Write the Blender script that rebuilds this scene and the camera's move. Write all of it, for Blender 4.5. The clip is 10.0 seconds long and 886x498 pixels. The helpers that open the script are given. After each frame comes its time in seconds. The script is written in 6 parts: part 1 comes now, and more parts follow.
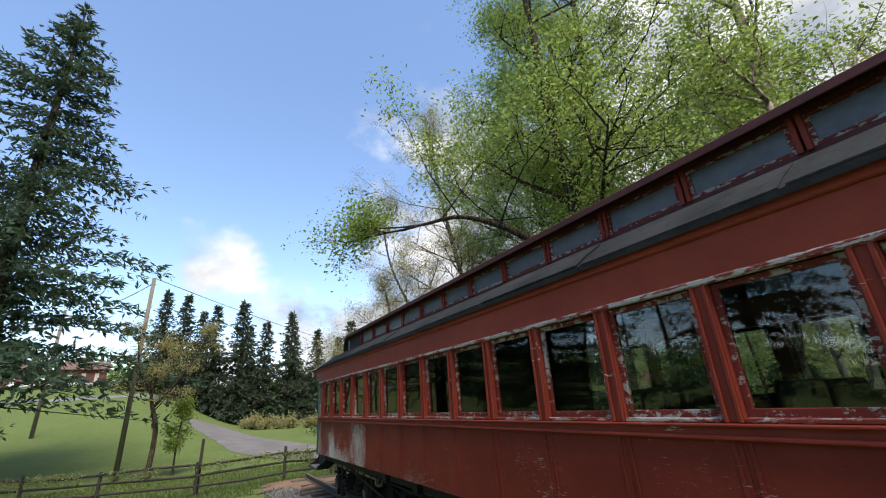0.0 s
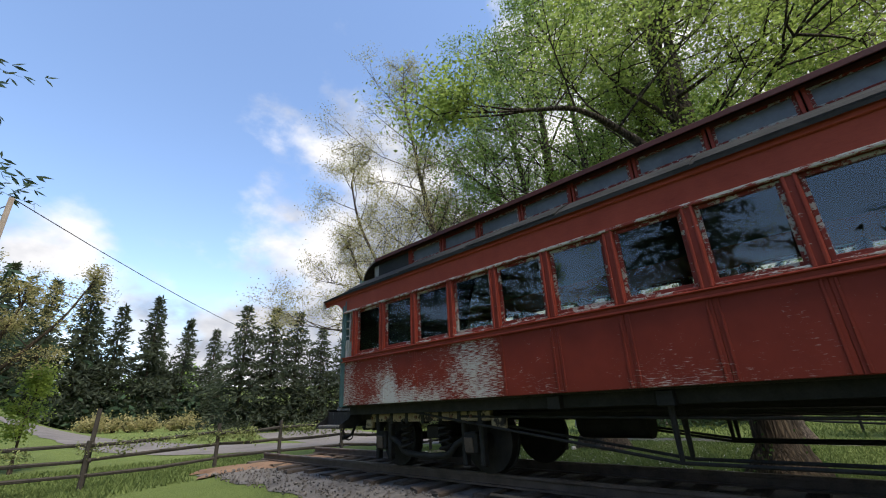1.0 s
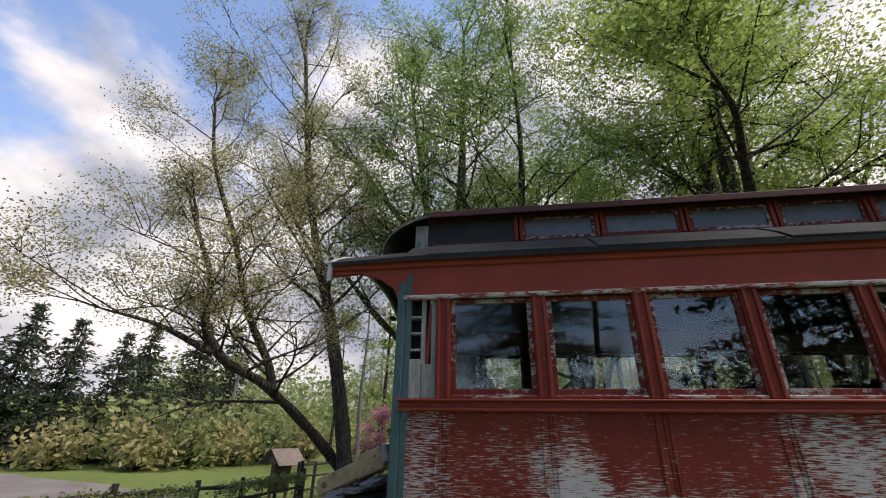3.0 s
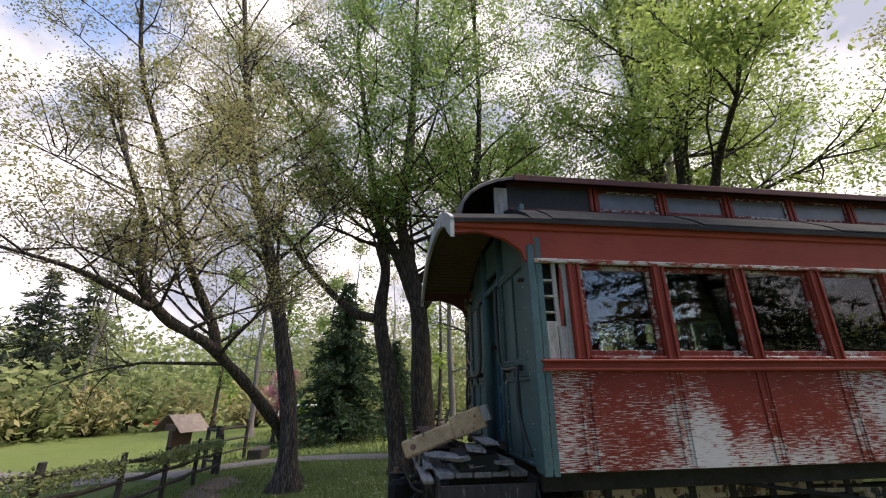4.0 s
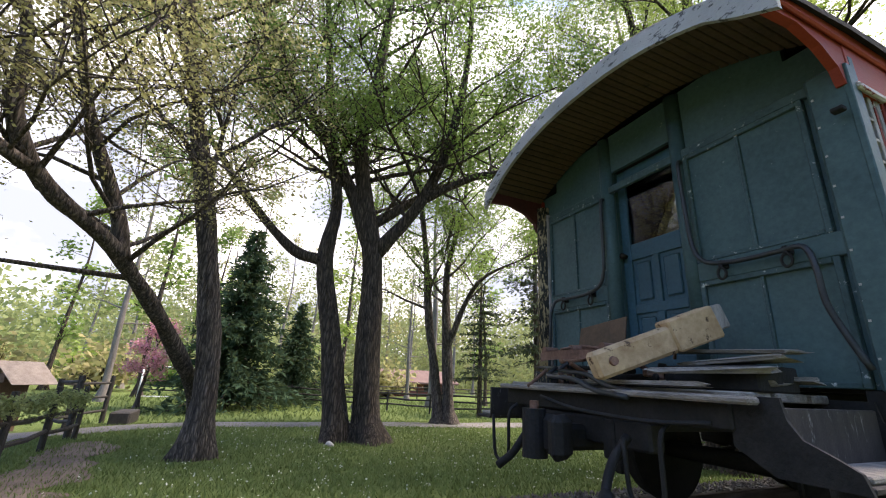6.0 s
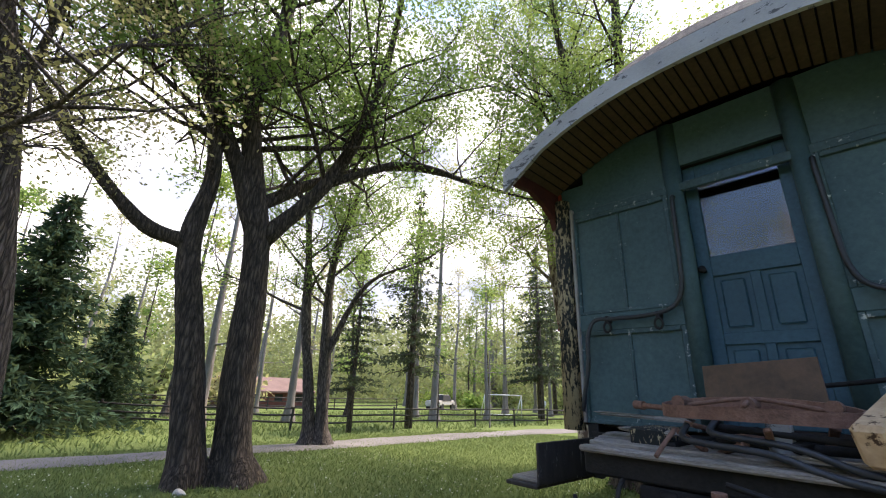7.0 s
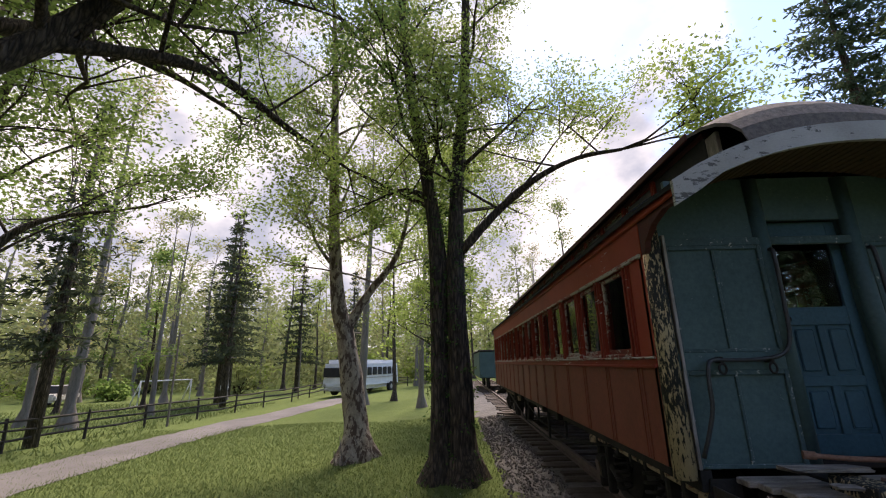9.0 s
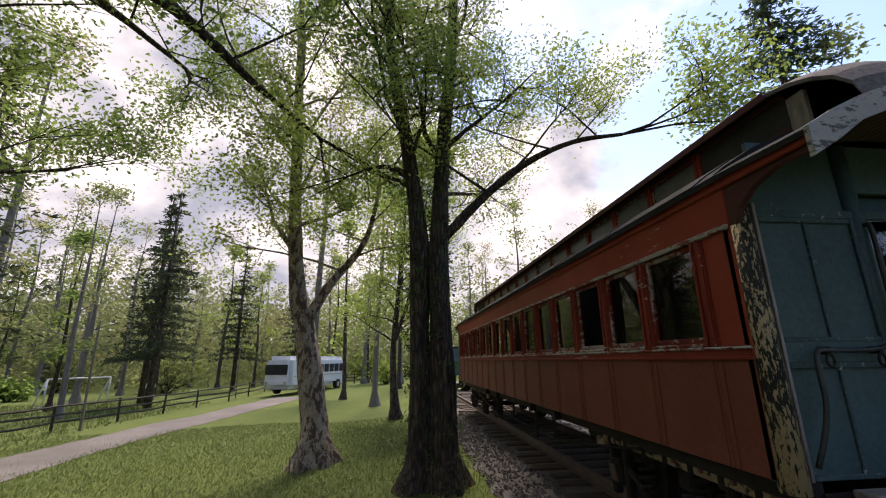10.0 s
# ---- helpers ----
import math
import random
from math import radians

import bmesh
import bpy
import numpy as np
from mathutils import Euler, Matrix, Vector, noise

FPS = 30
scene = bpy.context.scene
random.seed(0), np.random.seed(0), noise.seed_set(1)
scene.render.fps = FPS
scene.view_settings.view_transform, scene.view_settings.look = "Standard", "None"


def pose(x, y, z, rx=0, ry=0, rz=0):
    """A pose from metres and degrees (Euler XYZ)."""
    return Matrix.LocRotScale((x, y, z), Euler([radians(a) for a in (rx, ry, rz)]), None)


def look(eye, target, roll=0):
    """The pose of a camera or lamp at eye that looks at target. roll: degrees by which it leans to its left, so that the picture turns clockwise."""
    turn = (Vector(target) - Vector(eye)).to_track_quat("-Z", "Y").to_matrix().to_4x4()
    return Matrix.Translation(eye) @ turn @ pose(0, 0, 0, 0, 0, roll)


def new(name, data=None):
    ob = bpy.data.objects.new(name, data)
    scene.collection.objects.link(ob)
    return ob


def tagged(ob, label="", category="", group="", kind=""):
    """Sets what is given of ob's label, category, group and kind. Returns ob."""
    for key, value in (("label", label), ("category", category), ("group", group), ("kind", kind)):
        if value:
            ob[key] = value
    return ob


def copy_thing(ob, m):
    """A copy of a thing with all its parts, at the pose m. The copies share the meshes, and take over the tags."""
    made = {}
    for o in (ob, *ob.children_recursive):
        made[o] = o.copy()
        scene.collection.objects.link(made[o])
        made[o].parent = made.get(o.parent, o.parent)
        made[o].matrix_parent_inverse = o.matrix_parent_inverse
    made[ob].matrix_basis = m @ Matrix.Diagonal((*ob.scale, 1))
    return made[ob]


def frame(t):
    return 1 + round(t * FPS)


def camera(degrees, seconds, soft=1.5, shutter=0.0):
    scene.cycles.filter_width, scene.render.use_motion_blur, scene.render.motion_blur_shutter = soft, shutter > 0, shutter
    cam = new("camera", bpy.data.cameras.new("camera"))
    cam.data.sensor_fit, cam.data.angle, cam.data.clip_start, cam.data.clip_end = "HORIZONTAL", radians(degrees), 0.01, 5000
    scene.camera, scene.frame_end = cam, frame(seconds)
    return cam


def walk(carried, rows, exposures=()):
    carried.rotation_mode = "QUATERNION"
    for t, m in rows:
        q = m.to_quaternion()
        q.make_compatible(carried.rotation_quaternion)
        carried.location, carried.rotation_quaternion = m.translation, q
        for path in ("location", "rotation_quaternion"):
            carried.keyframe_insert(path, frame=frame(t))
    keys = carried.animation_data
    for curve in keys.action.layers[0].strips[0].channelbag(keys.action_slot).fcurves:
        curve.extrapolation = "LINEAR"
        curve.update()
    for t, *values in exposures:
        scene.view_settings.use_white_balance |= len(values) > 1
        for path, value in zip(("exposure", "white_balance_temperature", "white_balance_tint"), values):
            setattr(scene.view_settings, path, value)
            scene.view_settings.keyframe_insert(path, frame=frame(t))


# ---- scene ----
cam = camera(94.0, 10.0, soft=1.1)
# seconds, eye x y z, yaw, pitch, roll
ROWS = [
    (0, -2.759, -11.510, 2.470, -29.15, 20.05, 3.46),
    (0.5, -3.905, -8.930, 1.836, -40.12, 20.16, 2.93),
    (1, -4.376, -6.812, 1.339, -45.70, 20.73, 2.54),
    (1.5, -4.379, -5.034, 1.541, -54.04, 20.55, 2.33),
    (2, -3.950, -3.623, 1.932, -61.22, 21.24, 0.36),
    (2.5, -3.664, -2.230, 2.146, -69.85, 21.66, -0.99),
    (3, -3.445, -0.886, 1.983, -81.41, 24.13, -0.74),
    (3.2, -3.437, -0.415, 1.961, -86.13, 24.15, -0.63),
    (4.3, -3.164, 1.696, 1.990, -99.91, 18.15, 0.17),
    (4.5, -2.995, 1.912, 1.796, -101.13, 18.17, -0.47),
    (5, -2.451, 2.280, 1.483, -102.61, 17.42, -1.30),
    (5.2, -2.201, 2.461, 1.383, -104.10, 17.07, -1.81),
    (6.3, -0.348, 3.002, 1.361, -119.07, 17.81, -2.54),
    (6.5, 0.015, 3.085, 1.446, -122.95, 18.00, -2.43),
    (7, 0.991, 3.311, 1.622, -133.86, 18.74, -2.02),
    (7.5, 1.974, 3.525, 1.768, -146.01, 18.41, -1.75),
    (8, 2.968, 3.690, 1.975, -158.98, 17.59, -0.95),
    (8.5, 3.835, 3.683, 2.145, -169.58, 16.50, 0.11),
    (9, 4.588, 3.494, 2.217, -178.48, 15.42, 1.01),
    (9.5, 5.076, 3.130, 2.176, -183.69, 15.15, 1.07),
    (10, 5.321, 2.599, 2.173, -186.10, 15.02, 0.76),
]
walk(cam, [(t, pose(x, y, z, 90 + pitch, roll, yaw)) for t, x, y, z, yaw, pitch, roll in ROWS],
     exposures=[(0.0, 1.08, 6600, 11), (1.5, 1.05, 6700, 13), (3.0, 0.98, 6900, 18), (4.5, 1.6, 6900, 22), (5.0, 1.7, 6900, 22), (6.5, 2.12, 6800, 20), (7.5, 2.1, 6800, 21), (8.5, 1.55, 6900, 24), (10.0, 1.2, 7100, 24)])

# ---- sky and sun ----
SUN_EL, SUN_AZ = radians(60), radians(186)
world = bpy.data.worlds.new("sky")
scene.world = world
world.use_nodes = True
nt = world.node_tree
nt.nodes.clear()


def link(tree, a, b):
    tree.links.new(a, b)


def mathnode(tree, op, a, b=None, clamp=False):
    n = tree.nodes.new("ShaderNodeMath")
    n.operation, n.use_clamp = op, clamp
    for i, v in enumerate((a, b)):
        if v is None:
            continue
        if isinstance(v, (int, float)):
            n.inputs[i].default_value = v
        else:
            tree.links.new(v, n.inputs[i])
    return n.outputs[0]


sky = nt.nodes.new("ShaderNodeTexSky")
sky.sky_type, sky.sun_disc = "NISHITA", False
sky.sun_elevation, sky.sun_rotation = SUN_EL, SUN_AZ
sky.air_density, sky.dust_density, sky.ozone_density = 1.0, 0.35, 2.4
tc = nt.nodes.new("ShaderNodeTexCoord")
mp = nt.nodes.new("ShaderNodeMapping")
mp.inputs["Scale"].default_value = (1.0, 1.0, 1.5)
link(nt, tc.outputs["Generated"], mp.inputs["Vector"])
cl = nt.nodes.new("ShaderNodeTexNoise")
cl.inputs["Scale"].default_value, cl.inputs["Detail"].default_value, cl.inputs["Roughness"].default_value = 3.4, 9, 0.55
link(nt, mp.outputs["Vector"], cl.inputs["Vector"])
sep = nt.nodes.new("ShaderNodeSeparateXYZ")
link(nt, tc.outputs["Generated"], sep.inputs[0])
# the overcast bank lies in the east and south, the clear sky in the north and west, with haze low down
bank = mathnode(nt, "ADD", mathnode(nt, "MULTIPLY", sep.outputs[0], 0.36), mathnode(nt, "MULTIPLY", sep.outputs[1], -0.24))
low = mathnode(nt, "MULTIPLY", mathnode(nt, "SUBTRACT", 0.42, sep.outputs[2]), 0.62)
dens = mathnode(nt, "ADD", mathnode(nt, "ADD", cl.outputs["Fac"], bank), low)
ramp = nt.nodes.new("ShaderNodeMapRange")
ramp.interpolation_type = "SMOOTHSTEP"
ramp.inputs["From Min"].default_value, ramp.inputs["From Max"].default_value = 0.375, 0.57
link(nt, dens, ramp.inputs["Value"])
grey = nt.nodes.new("ShaderNodeTexNoise")
grey.inputs["Scale"].default_value, grey.inputs["Detail"].default_value = 5.0, 6
link(nt, mp.outputs["Vector"], grey.inputs["Vector"])
cloudcol = nt.nodes.new("ShaderNodeValToRGB")
cloudcol.color_ramp.elements[0].position, cloudcol.color_ramp.elements[1].position = 0.38, 0.62
cloudcol.color_ramp.elements[0].color, cloudcol.color_ramp.elements[1].color = (0.38, 0.43, 0.52, 1), (1.0, 1.0, 1.0, 1)
link(nt, grey.outputs["Fac"], cloudcol.inputs["Fac"])
skybg, cloudbg = nt.nodes.new("ShaderNodeBackground"), nt.nodes.new("ShaderNodeBackground")
skybg.inputs["Strength"].default_value, cloudbg.inputs["Strength"].default_value = 0.15, 0.56
link(nt, sky.outputs["Color"], skybg.inputs["Color"])
link(nt, cloudcol.outputs["Color"], cloudbg.inputs["Color"])
mixw = nt.nodes.new("ShaderNodeMixShader")
link(nt, ramp.outputs["Result"], mixw.inputs["Fac"])
link(nt, skybg.outputs[0], mixw.inputs[1])
link(nt, cloudbg.outputs[0], mixw.inputs[2])
wout = nt.nodes.new("ShaderNodeOutputWorld")
link(nt, mixw.outputs[0], wout.inputs["Surface"])

sun = new("sun", bpy.data.lights.new("sun", "SUN"))
sun.data.energy, sun.data.angle, sun.data.color = 2.8, radians(20), (1.0, 0.93, 0.80)
sx, sy, sz = math.cos(SUN_EL) * math.sin(SUN_AZ), math.cos(SUN_EL) * math.cos(SUN_AZ), math.sin(SUN_EL)
sun.matrix_world = look((sx * 50, sy * 50, sz * 50), (0, 0, 0))


# ---- materials ----
def base_material(name):
    m = bpy.data.materials.new(name)
    m.use_nodes = True
    return m, m.node_tree, m.node_tree.nodes["Principled BSDF"]


def coords(tree, scale=(1, 1, 1), per_object=False):
    t = tree.nodes.new("ShaderNodeTexCoord")
    mapping = tree.nodes.new("ShaderNodeMapping")
    mapping.inputs["Scale"].default_value = scale
    tree.links.new(t.outputs["Object"], mapping.inputs["Vector"])
    if per_object:
        info = tree.nodes.new("ShaderNodeObjectInfo")
        mul = tree.nodes.new("ShaderNodeVectorMath")
        mul.operation = "SCALE"
        mul.inputs["Scale"].default_value = 37.0
        tree.links.new(info.outputs["Random"], mul.inputs[0])
        tree.links.new(mul.outputs[0], mapping.inputs["Location"])
    return mapping.outputs["Vector"]


def noise_node(tree, vec, scale, detail=6, rough=0.6):
    n = tree.nodes.new("ShaderNodeTexNoise")
    n.inputs["Scale"].default_value, n.inputs["Detail"].default_value, n.inputs["Roughness"].default_value = scale, detail, rough
    tree.links.new(vec, n.inputs["Vector"])
    return n.outputs["Fac"]


def ramp_node(tree, fac, stops):
    r = tree.nodes.new("ShaderNodeValToRGB")
    e = r.color_ramp.elements
    while len(e) < len(stops):
        e.new(0.5)
    for k, (p, c) in zip(e, stops):
        k.position, k.color = p, (*c, 1)
    tree.links.new(fac, r.inputs["Fac"])
    return r.outputs["Color"]


def mix_node(tree, fac, a, b, mode="MIX"):
    n = tree.nodes.new("ShaderNodeMix")
    n.data_type, n.blend_type = "RGBA", mode
    for sock, v in ((n.inputs[0], fac), (n.inputs[6], a), (n.inputs[7], b)):
        if isinstance(v, tuple):
            sock.default_value = (*v, 1)
        elif isinstance(v, (int, float)):
            sock.default_value = v
        else:
            tree.links.new(v, sock)
    return n.outputs[2]


def bump_node(tree, bsdf, height, strength=0.4, dist=0.01):
    b = tree.nodes.new("ShaderNodeBump")
    b.inputs["Strength"].default_value, b.inputs["Distance"].default_value = strength, dist
    tree.links.new(height, b.inputs["Height"])
    tree.links.new(b.outputs[0], bsdf.inputs["Normal"])


def surface(name, dark, light, scale=3.0, grain=40.0, rough=0.7, metal=0.0, stretch=(1, 1, 1), bump=0.3, spots=None, per_object=False, spec=0.4, relief=0.006, cracks=0.0):
    """A two-scale mottled surface: broad stains between two colours, fine grain on top, and optional spots of a third colour."""
    m, t, b = base_material(name)
    v = coords(t, stretch, per_object)
    broad, fine = noise_node(t, v, scale), noise_node(t, v, grain, 4)
    col = ramp_node(t, broad, [(0.32, dark), (0.68, light)])
    col = mix_node(t, 0.35, col, ramp_node(t, fine, [(0.3, tuple(c * 0.55 for c in dark)), (0.7, light)]))
    if spots:
        colour, amount, size = spots
        mask = ramp_node(t, noise_node(t, v, size, 8, 0.7), [(amount, (0, 0, 0)), (amount + 0.05, (1, 1, 1))])
        col = mix_node(t, mask, col, colour)
    if cracks:
        vo = t.nodes.new("ShaderNodeTexVoronoi")
        vo.feature = "DISTANCE_TO_EDGE"
        vo.inputs["Scale"].default_value = cracks
        warp = t.nodes.new("ShaderNodeVectorMath")
        warp.operation = "MULTIPLY_ADD"
        wn = t.nodes.new("ShaderNodeTexNoise")
        wn.inputs["Scale"].default_value = cracks * 0.8
        t.links.new(v, wn.inputs["Vector"])
        warp.inputs[1].default_value = (0.5, 0.5, 0.5)
        t.links.new(wn.outputs["Color"], warp.inputs[0])
        t.links.new(v, warp.inputs[2])
        t.links.new(warp.outputs[0], vo.inputs["Vector"])
        ridge = ramp_node(t, vo.outputs["Distance"], [(0.02, (0.22, 0.21, 0.20)), (0.30, (1, 1, 1))])
        col = mix_node(t, 0.9, col, ridge, "MULTIPLY")
        fine = mathnode(t, "ADD", mathnode(t, "MULTIPLY", fine, 0.35), vo.outputs["Distance"])
    t.links.new(col, b.inputs["Base Color"])
    b.inputs["Roughness"].default_value, b.inputs["Metallic"].default_value = rough, metal
    b.inputs["Specular IOR Level"].default_value = spec
    bump_node(t, b, fine, bump, relief)
    return m


def peeling(name, paint_dark, paint_light, bare, amount, end_bias, stretch=(6, 1.1, 9), rough=0.55, patches=()):
    """Old paint that flakes off in streaks along the boards, worse towards the platform end of the coach and along the sill."""
    m, t, b = base_material(name)
    raw = coords(t)
    v = coords(t, stretch)
    streak = noise_node(t, v, 2.6, 9, 0.72)
    patch = noise_node(t, raw, 1.15, 4, 0.6)
    sepn = t.nodes.new("ShaderNodeSeparateXYZ")
    t.links.new(raw, sepn.inputs[0])
    near = t.nodes.new("ShaderNodeMapRange")
    near.interpolation_type = "SMOOTHSTEP"
    near.inputs["From Min"].default_value, near.inputs["From Max"].default_value = -3.64, -3.58
    near.inputs["To Max"].default_value = end_bias
    t.links.new(sepn.outputs[1], near.inputs["Value"])
    sill = t.nodes.new("ShaderNodeMapRange")
    sill.inputs["From Min"].default_value, sill.inputs["From Max"].default_value = 1.95, 1.40
    sill.inputs["To Max"].default_value = end_bias * 0.6
    t.links.new(sepn.outputs[2], sill.inputs["Value"])
    tot = mathnode(t, "ADD", mathnode(t, "MULTIPLY", streak, 0.75), mathnode(t, "MULTIPLY", patch, 0.36))
    tot = mathnode(t, "ADD", tot, mathnode(t, "ADD", near.outputs[0], sill.outputs[0]))
    # bare patches, each with a middle along the coach, a middle height, two half-widths and a weight
    for yc, zc, wy, wz, amp in patches:
        dy_ = mathnode(t, "DIVIDE", mathnode(t, "SUBTRACT", sepn.outputs[1], yc), wy)
        dz_ = mathnode(t, "DIVIDE", mathnode(t, "SUBTRACT", sepn.outputs[2], zc), wz)
        q_ = mathnode(t, "ADD", mathnode(t, "MULTIPLY", dy_, dy_), mathnode(t, "MULTIPLY", dz_, dz_))
        tot = mathnode(t, "ADD", tot, mathnode(t, "MULTIPLY", mathnode(t, "SUBTRACT", 1.0, q_, True), amp))
    mask = ramp_node(t, tot, [(amount, (0, 0, 0)), (amount + 0.02, (1, 1, 1))])
    broad, fine = noise_node(t, raw, 2.0), noise_node(t, v, 14, 5)
    paint = ramp_node(t, broad, [(0.3, paint_dark), (0.7, paint_light)])
    paint = mix_node(t, 0.2, paint, ramp_node(t, fine, [(0.3, tuple(c * 0.5 for c in paint_dark)), (0.7, paint_light)]))
    grey = mix_node(t, fine, tuple(c * 0.55 for c in bare), bare)
    t.links.new(mix_node(t, mask, paint, grey), b.inputs["Base Color"])
    b.inputs["Roughness"].default_value = rough
    b.inputs["Specular IOR Level"].default_value = 0.16
    bump_node(t, b, mathnode(t, "ADD", mathnode(t, "MULTIPLY", mask, -0.6), mathnode(t, "MULTIPLY", fine, 0.4)), 0.5, 0.006)
    return m


# lower panels: the dimmer light below the letterboard is put into this red
SHADED_RED_D, SHADED_RED_L, BARE = (0.140, 0.019, 0.0115), (0.212, 0.031, 0.0180), (0.60, 0.56, 0.52)
m_red_panel_shaded = peeling("shaded_red_panel_paint", SHADED_RED_D, SHADED_RED_L, BARE, 0.678, 0.068, (10, 3.4, 46),
                      patches=((-1.35, 1.55, 0.24, 0.50, 0.085), (-3.25, 1.80, 0.38, 0.50, 0.07), (-0.15, 1.60, 0.34, 0.70, 0.035), (-2.2, 1.45, 0.6, 0.20, 0.03)))
m_red_far = surface("dull_red_paint", (0.120, 0.027, 0.016), (0.205, 0.049, 0.029), 1.2, 24, 0.6, spots=((0.16, 0.05, 0.035), 0.72, 5), bump=0.15)
m_red = peeling("red_paint", (0.240, 0.039, 0.0215), (0.335, 0.060, 0.0330), BARE, 0.735, 0.02)
m_red_trim = peeling("red_trim_paint", (0.175, 0.027, 0.0165), (0.265, 0.043, 0.0260), BARE, 0.685, 0.02)
m_sash = peeling("sash_paint", (0.13, 0.02, 0.015), (0.19, 0.03, 0.02), (0.42, 0.38, 0.34), 0.575, 0.0, (9, 5, 9))
m_sill = peeling("sill_paint", (0.16, 0.03, 0.02), (0.22, 0.04, 0.03), (0.46, 0.43, 0.39), 0.545, 0.0, (9, 3, 12))
m_green = surface("green_paint", (0.043, 0.083, 0.086), (0.076, 0.134, 0.137), 1.6, 30, 0.5, spots=((0.30, 0.35, 0.34), 0.665, 14), bump=0.25, spec=0.2)
m_green_worn = surface("chipped_green_paint", (0.032, 0.062, 0.066), (0.068, 0.122, 0.126), 2.5, 40, 0.55, spots=((0.46, 0.48, 0.46), 0.60, 19), bump=0.4, spec=0.25)
m_door = surface("blue_green_paint", (0.029, 0.073, 0.096), (0.050, 0.118, 0.148), 2, 35, 0.48, spots=((0.24, 0.28, 0.29), 0.70, 18), bump=0.2, spec=0.25)
m_post = peeling("post_paint", (0.018, 0.020, 0.019), (0.04, 0.042, 0.038), (0.52, 0.42, 0.25), 0.565, 0.0, (16, 16, 5), 0.85)
m_hood = peeling("hood_board", (0.30, 0.30, 0.29), (0.46, 0.46, 0.45), (0.15, 0.15, 0.15), 0.60, 0.0, (4, 4, 9), 0.85)
m_ceiling = surface("brown_beadboard", (0.055, 0.036, 0.02), (0.12, 0.08, 0.043), 1.2, 30, 0.8, spots=((0.02, 0.016, 0.012), 0.62, 3))
m_roof = surface("tar_roof", (0.013, 0.014, 0.015), (0.036, 0.037, 0.038), 2.2, 26, 0.95, spots=((0.07, 0.07, 0.067), 0.67, 5), bump=0.8, spec=0.12)
m_nose = surface("weathered_sheathing", (0.07, 0.06, 0.052), (0.21, 0.18, 0.155), 3, 26, 0.9, stretch=(8, 1.5, 8), bump=0.6)
m_black = surface("black_board", (0.018, 0.018, 0.019), (0.04, 0.04, 0.042), 2.2, 30, 0.85)
m_maroon = surface("maroon_trim", (0.05, 0.013, 0.012), (0.10, 0.022, 0.018), 3, 40, 0.7, spots=((0.2, 0.15, 0.13), 0.68, 12))
m_greywood = surface("weathered_wood", (0.13, 0.12, 0.11), (0.42, 0.39, 0.36), 3, 26, 0.9, stretch=(7, 7, 1.2), bump=0.7, per_object=True)
m_deckwood = surface("deck_wood", (0.09, 0.078, 0.064), (0.38, 0.34, 0.29), 2.5, 26, 0.92, stretch=(1.5, 9, 9), bump=0.8, per_object=True)
m_beam = surface("cream_beam", (0.34, 0.20, 0.095), (0.60, 0.43, 0.25), 4.0, 24, 0.9, spots=((0.07, 0.038, 0.02), 0.585, 13), bump=0.9)
m_rust = surface("rusty_iron", (0.085, 0.044, 0.030), (0.26, 0.140, 0.095), 6, 60, 0.85, bump=0.7, per_object=True)
m_plate = surface("brown_plate", (0.045, 0.028, 0.014), (0.13, 0.075, 0.040), 5, 30, 0.7)
m_iron = surface("dark_iron", (0.010, 0.010, 0.010), (0.032, 0.030, 0.028), 5, 50, 0.75, spots=((0.05, 0.036, 0.026), 0.66, 7), bump=0.5, spec=0.2)
m_pipe = surface("painted_pipe", (0.014, 0.016, 0.018), (0.04, 0.045, 0.048), 5, 60, 0.45, spots=((0.12, 0.08, 0.05), 0.66, 12))
m_equal = surface("cream_iron", (0.20, 0.15, 0.09), (0.42, 0.34, 0.22), 5, 40, 0.85, spots=((0.02, 0.016, 0.013), 0.52, 5), bump=0.6)
m_rail = surface("rail_steel", (0.045, 0.03, 0.024), (0.13, 0.095, 0.075), 5, 60, 0.6, bump=0.4)
m_tie = surface("old_tie", (0.035, 0.027, 0.022), (0.10, 0.08, 0.065), 4, 30, 0.95, stretch=(1.5, 8, 8), bump=0.9, per_object=True)
m_redbrown = surface("red_step", (0.016, 0.014, 0.013), (0.045, 0.036, 0.032), 4, 40, 0.8, stretch=(5, 5, 1.2), spots=((0.17, 0.165, 0.155), 0.60, 5))
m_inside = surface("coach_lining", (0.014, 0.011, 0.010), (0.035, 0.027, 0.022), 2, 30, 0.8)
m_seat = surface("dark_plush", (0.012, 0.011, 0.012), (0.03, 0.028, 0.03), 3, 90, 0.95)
m_fence = surface("black_fence_wood", (0.018, 0.016, 0.014), (0.055, 0.048, 0.04), 4, 36, 0.9, stretch=(3, 3, 1.5), bump=0.6, per_object=True)
m_pole = surface("pole_wood", (0.12, 0.10, 0.085), (0.24, 0.21, 0.18), 2, 30, 0.9, stretch=(6, 6, 1))
m_gravel = surface("gravel", (0.090, 0.082, 0.077), (0.175, 0.160, 0.151), 0.5, 22, 0.95, bump=1.0)
m_ballast = surface("ballast", (0.05, 0.047, 0.044), (0.155, 0.143, 0.135), 3, 16, 0.95, bump=1.0, relief=0.03)
m_dirt = surface("dirt", (0.11, 0.06, 0.035), (0.21, 0.13, 0.08), 1.5, 22, 0.95, bump=0.8)
m_litter = surface("leaf_litter", (0.075, 0.052, 0.038), (0.17, 0.125, 0.095), 2.5, 28, 0.95, bump=1.0)
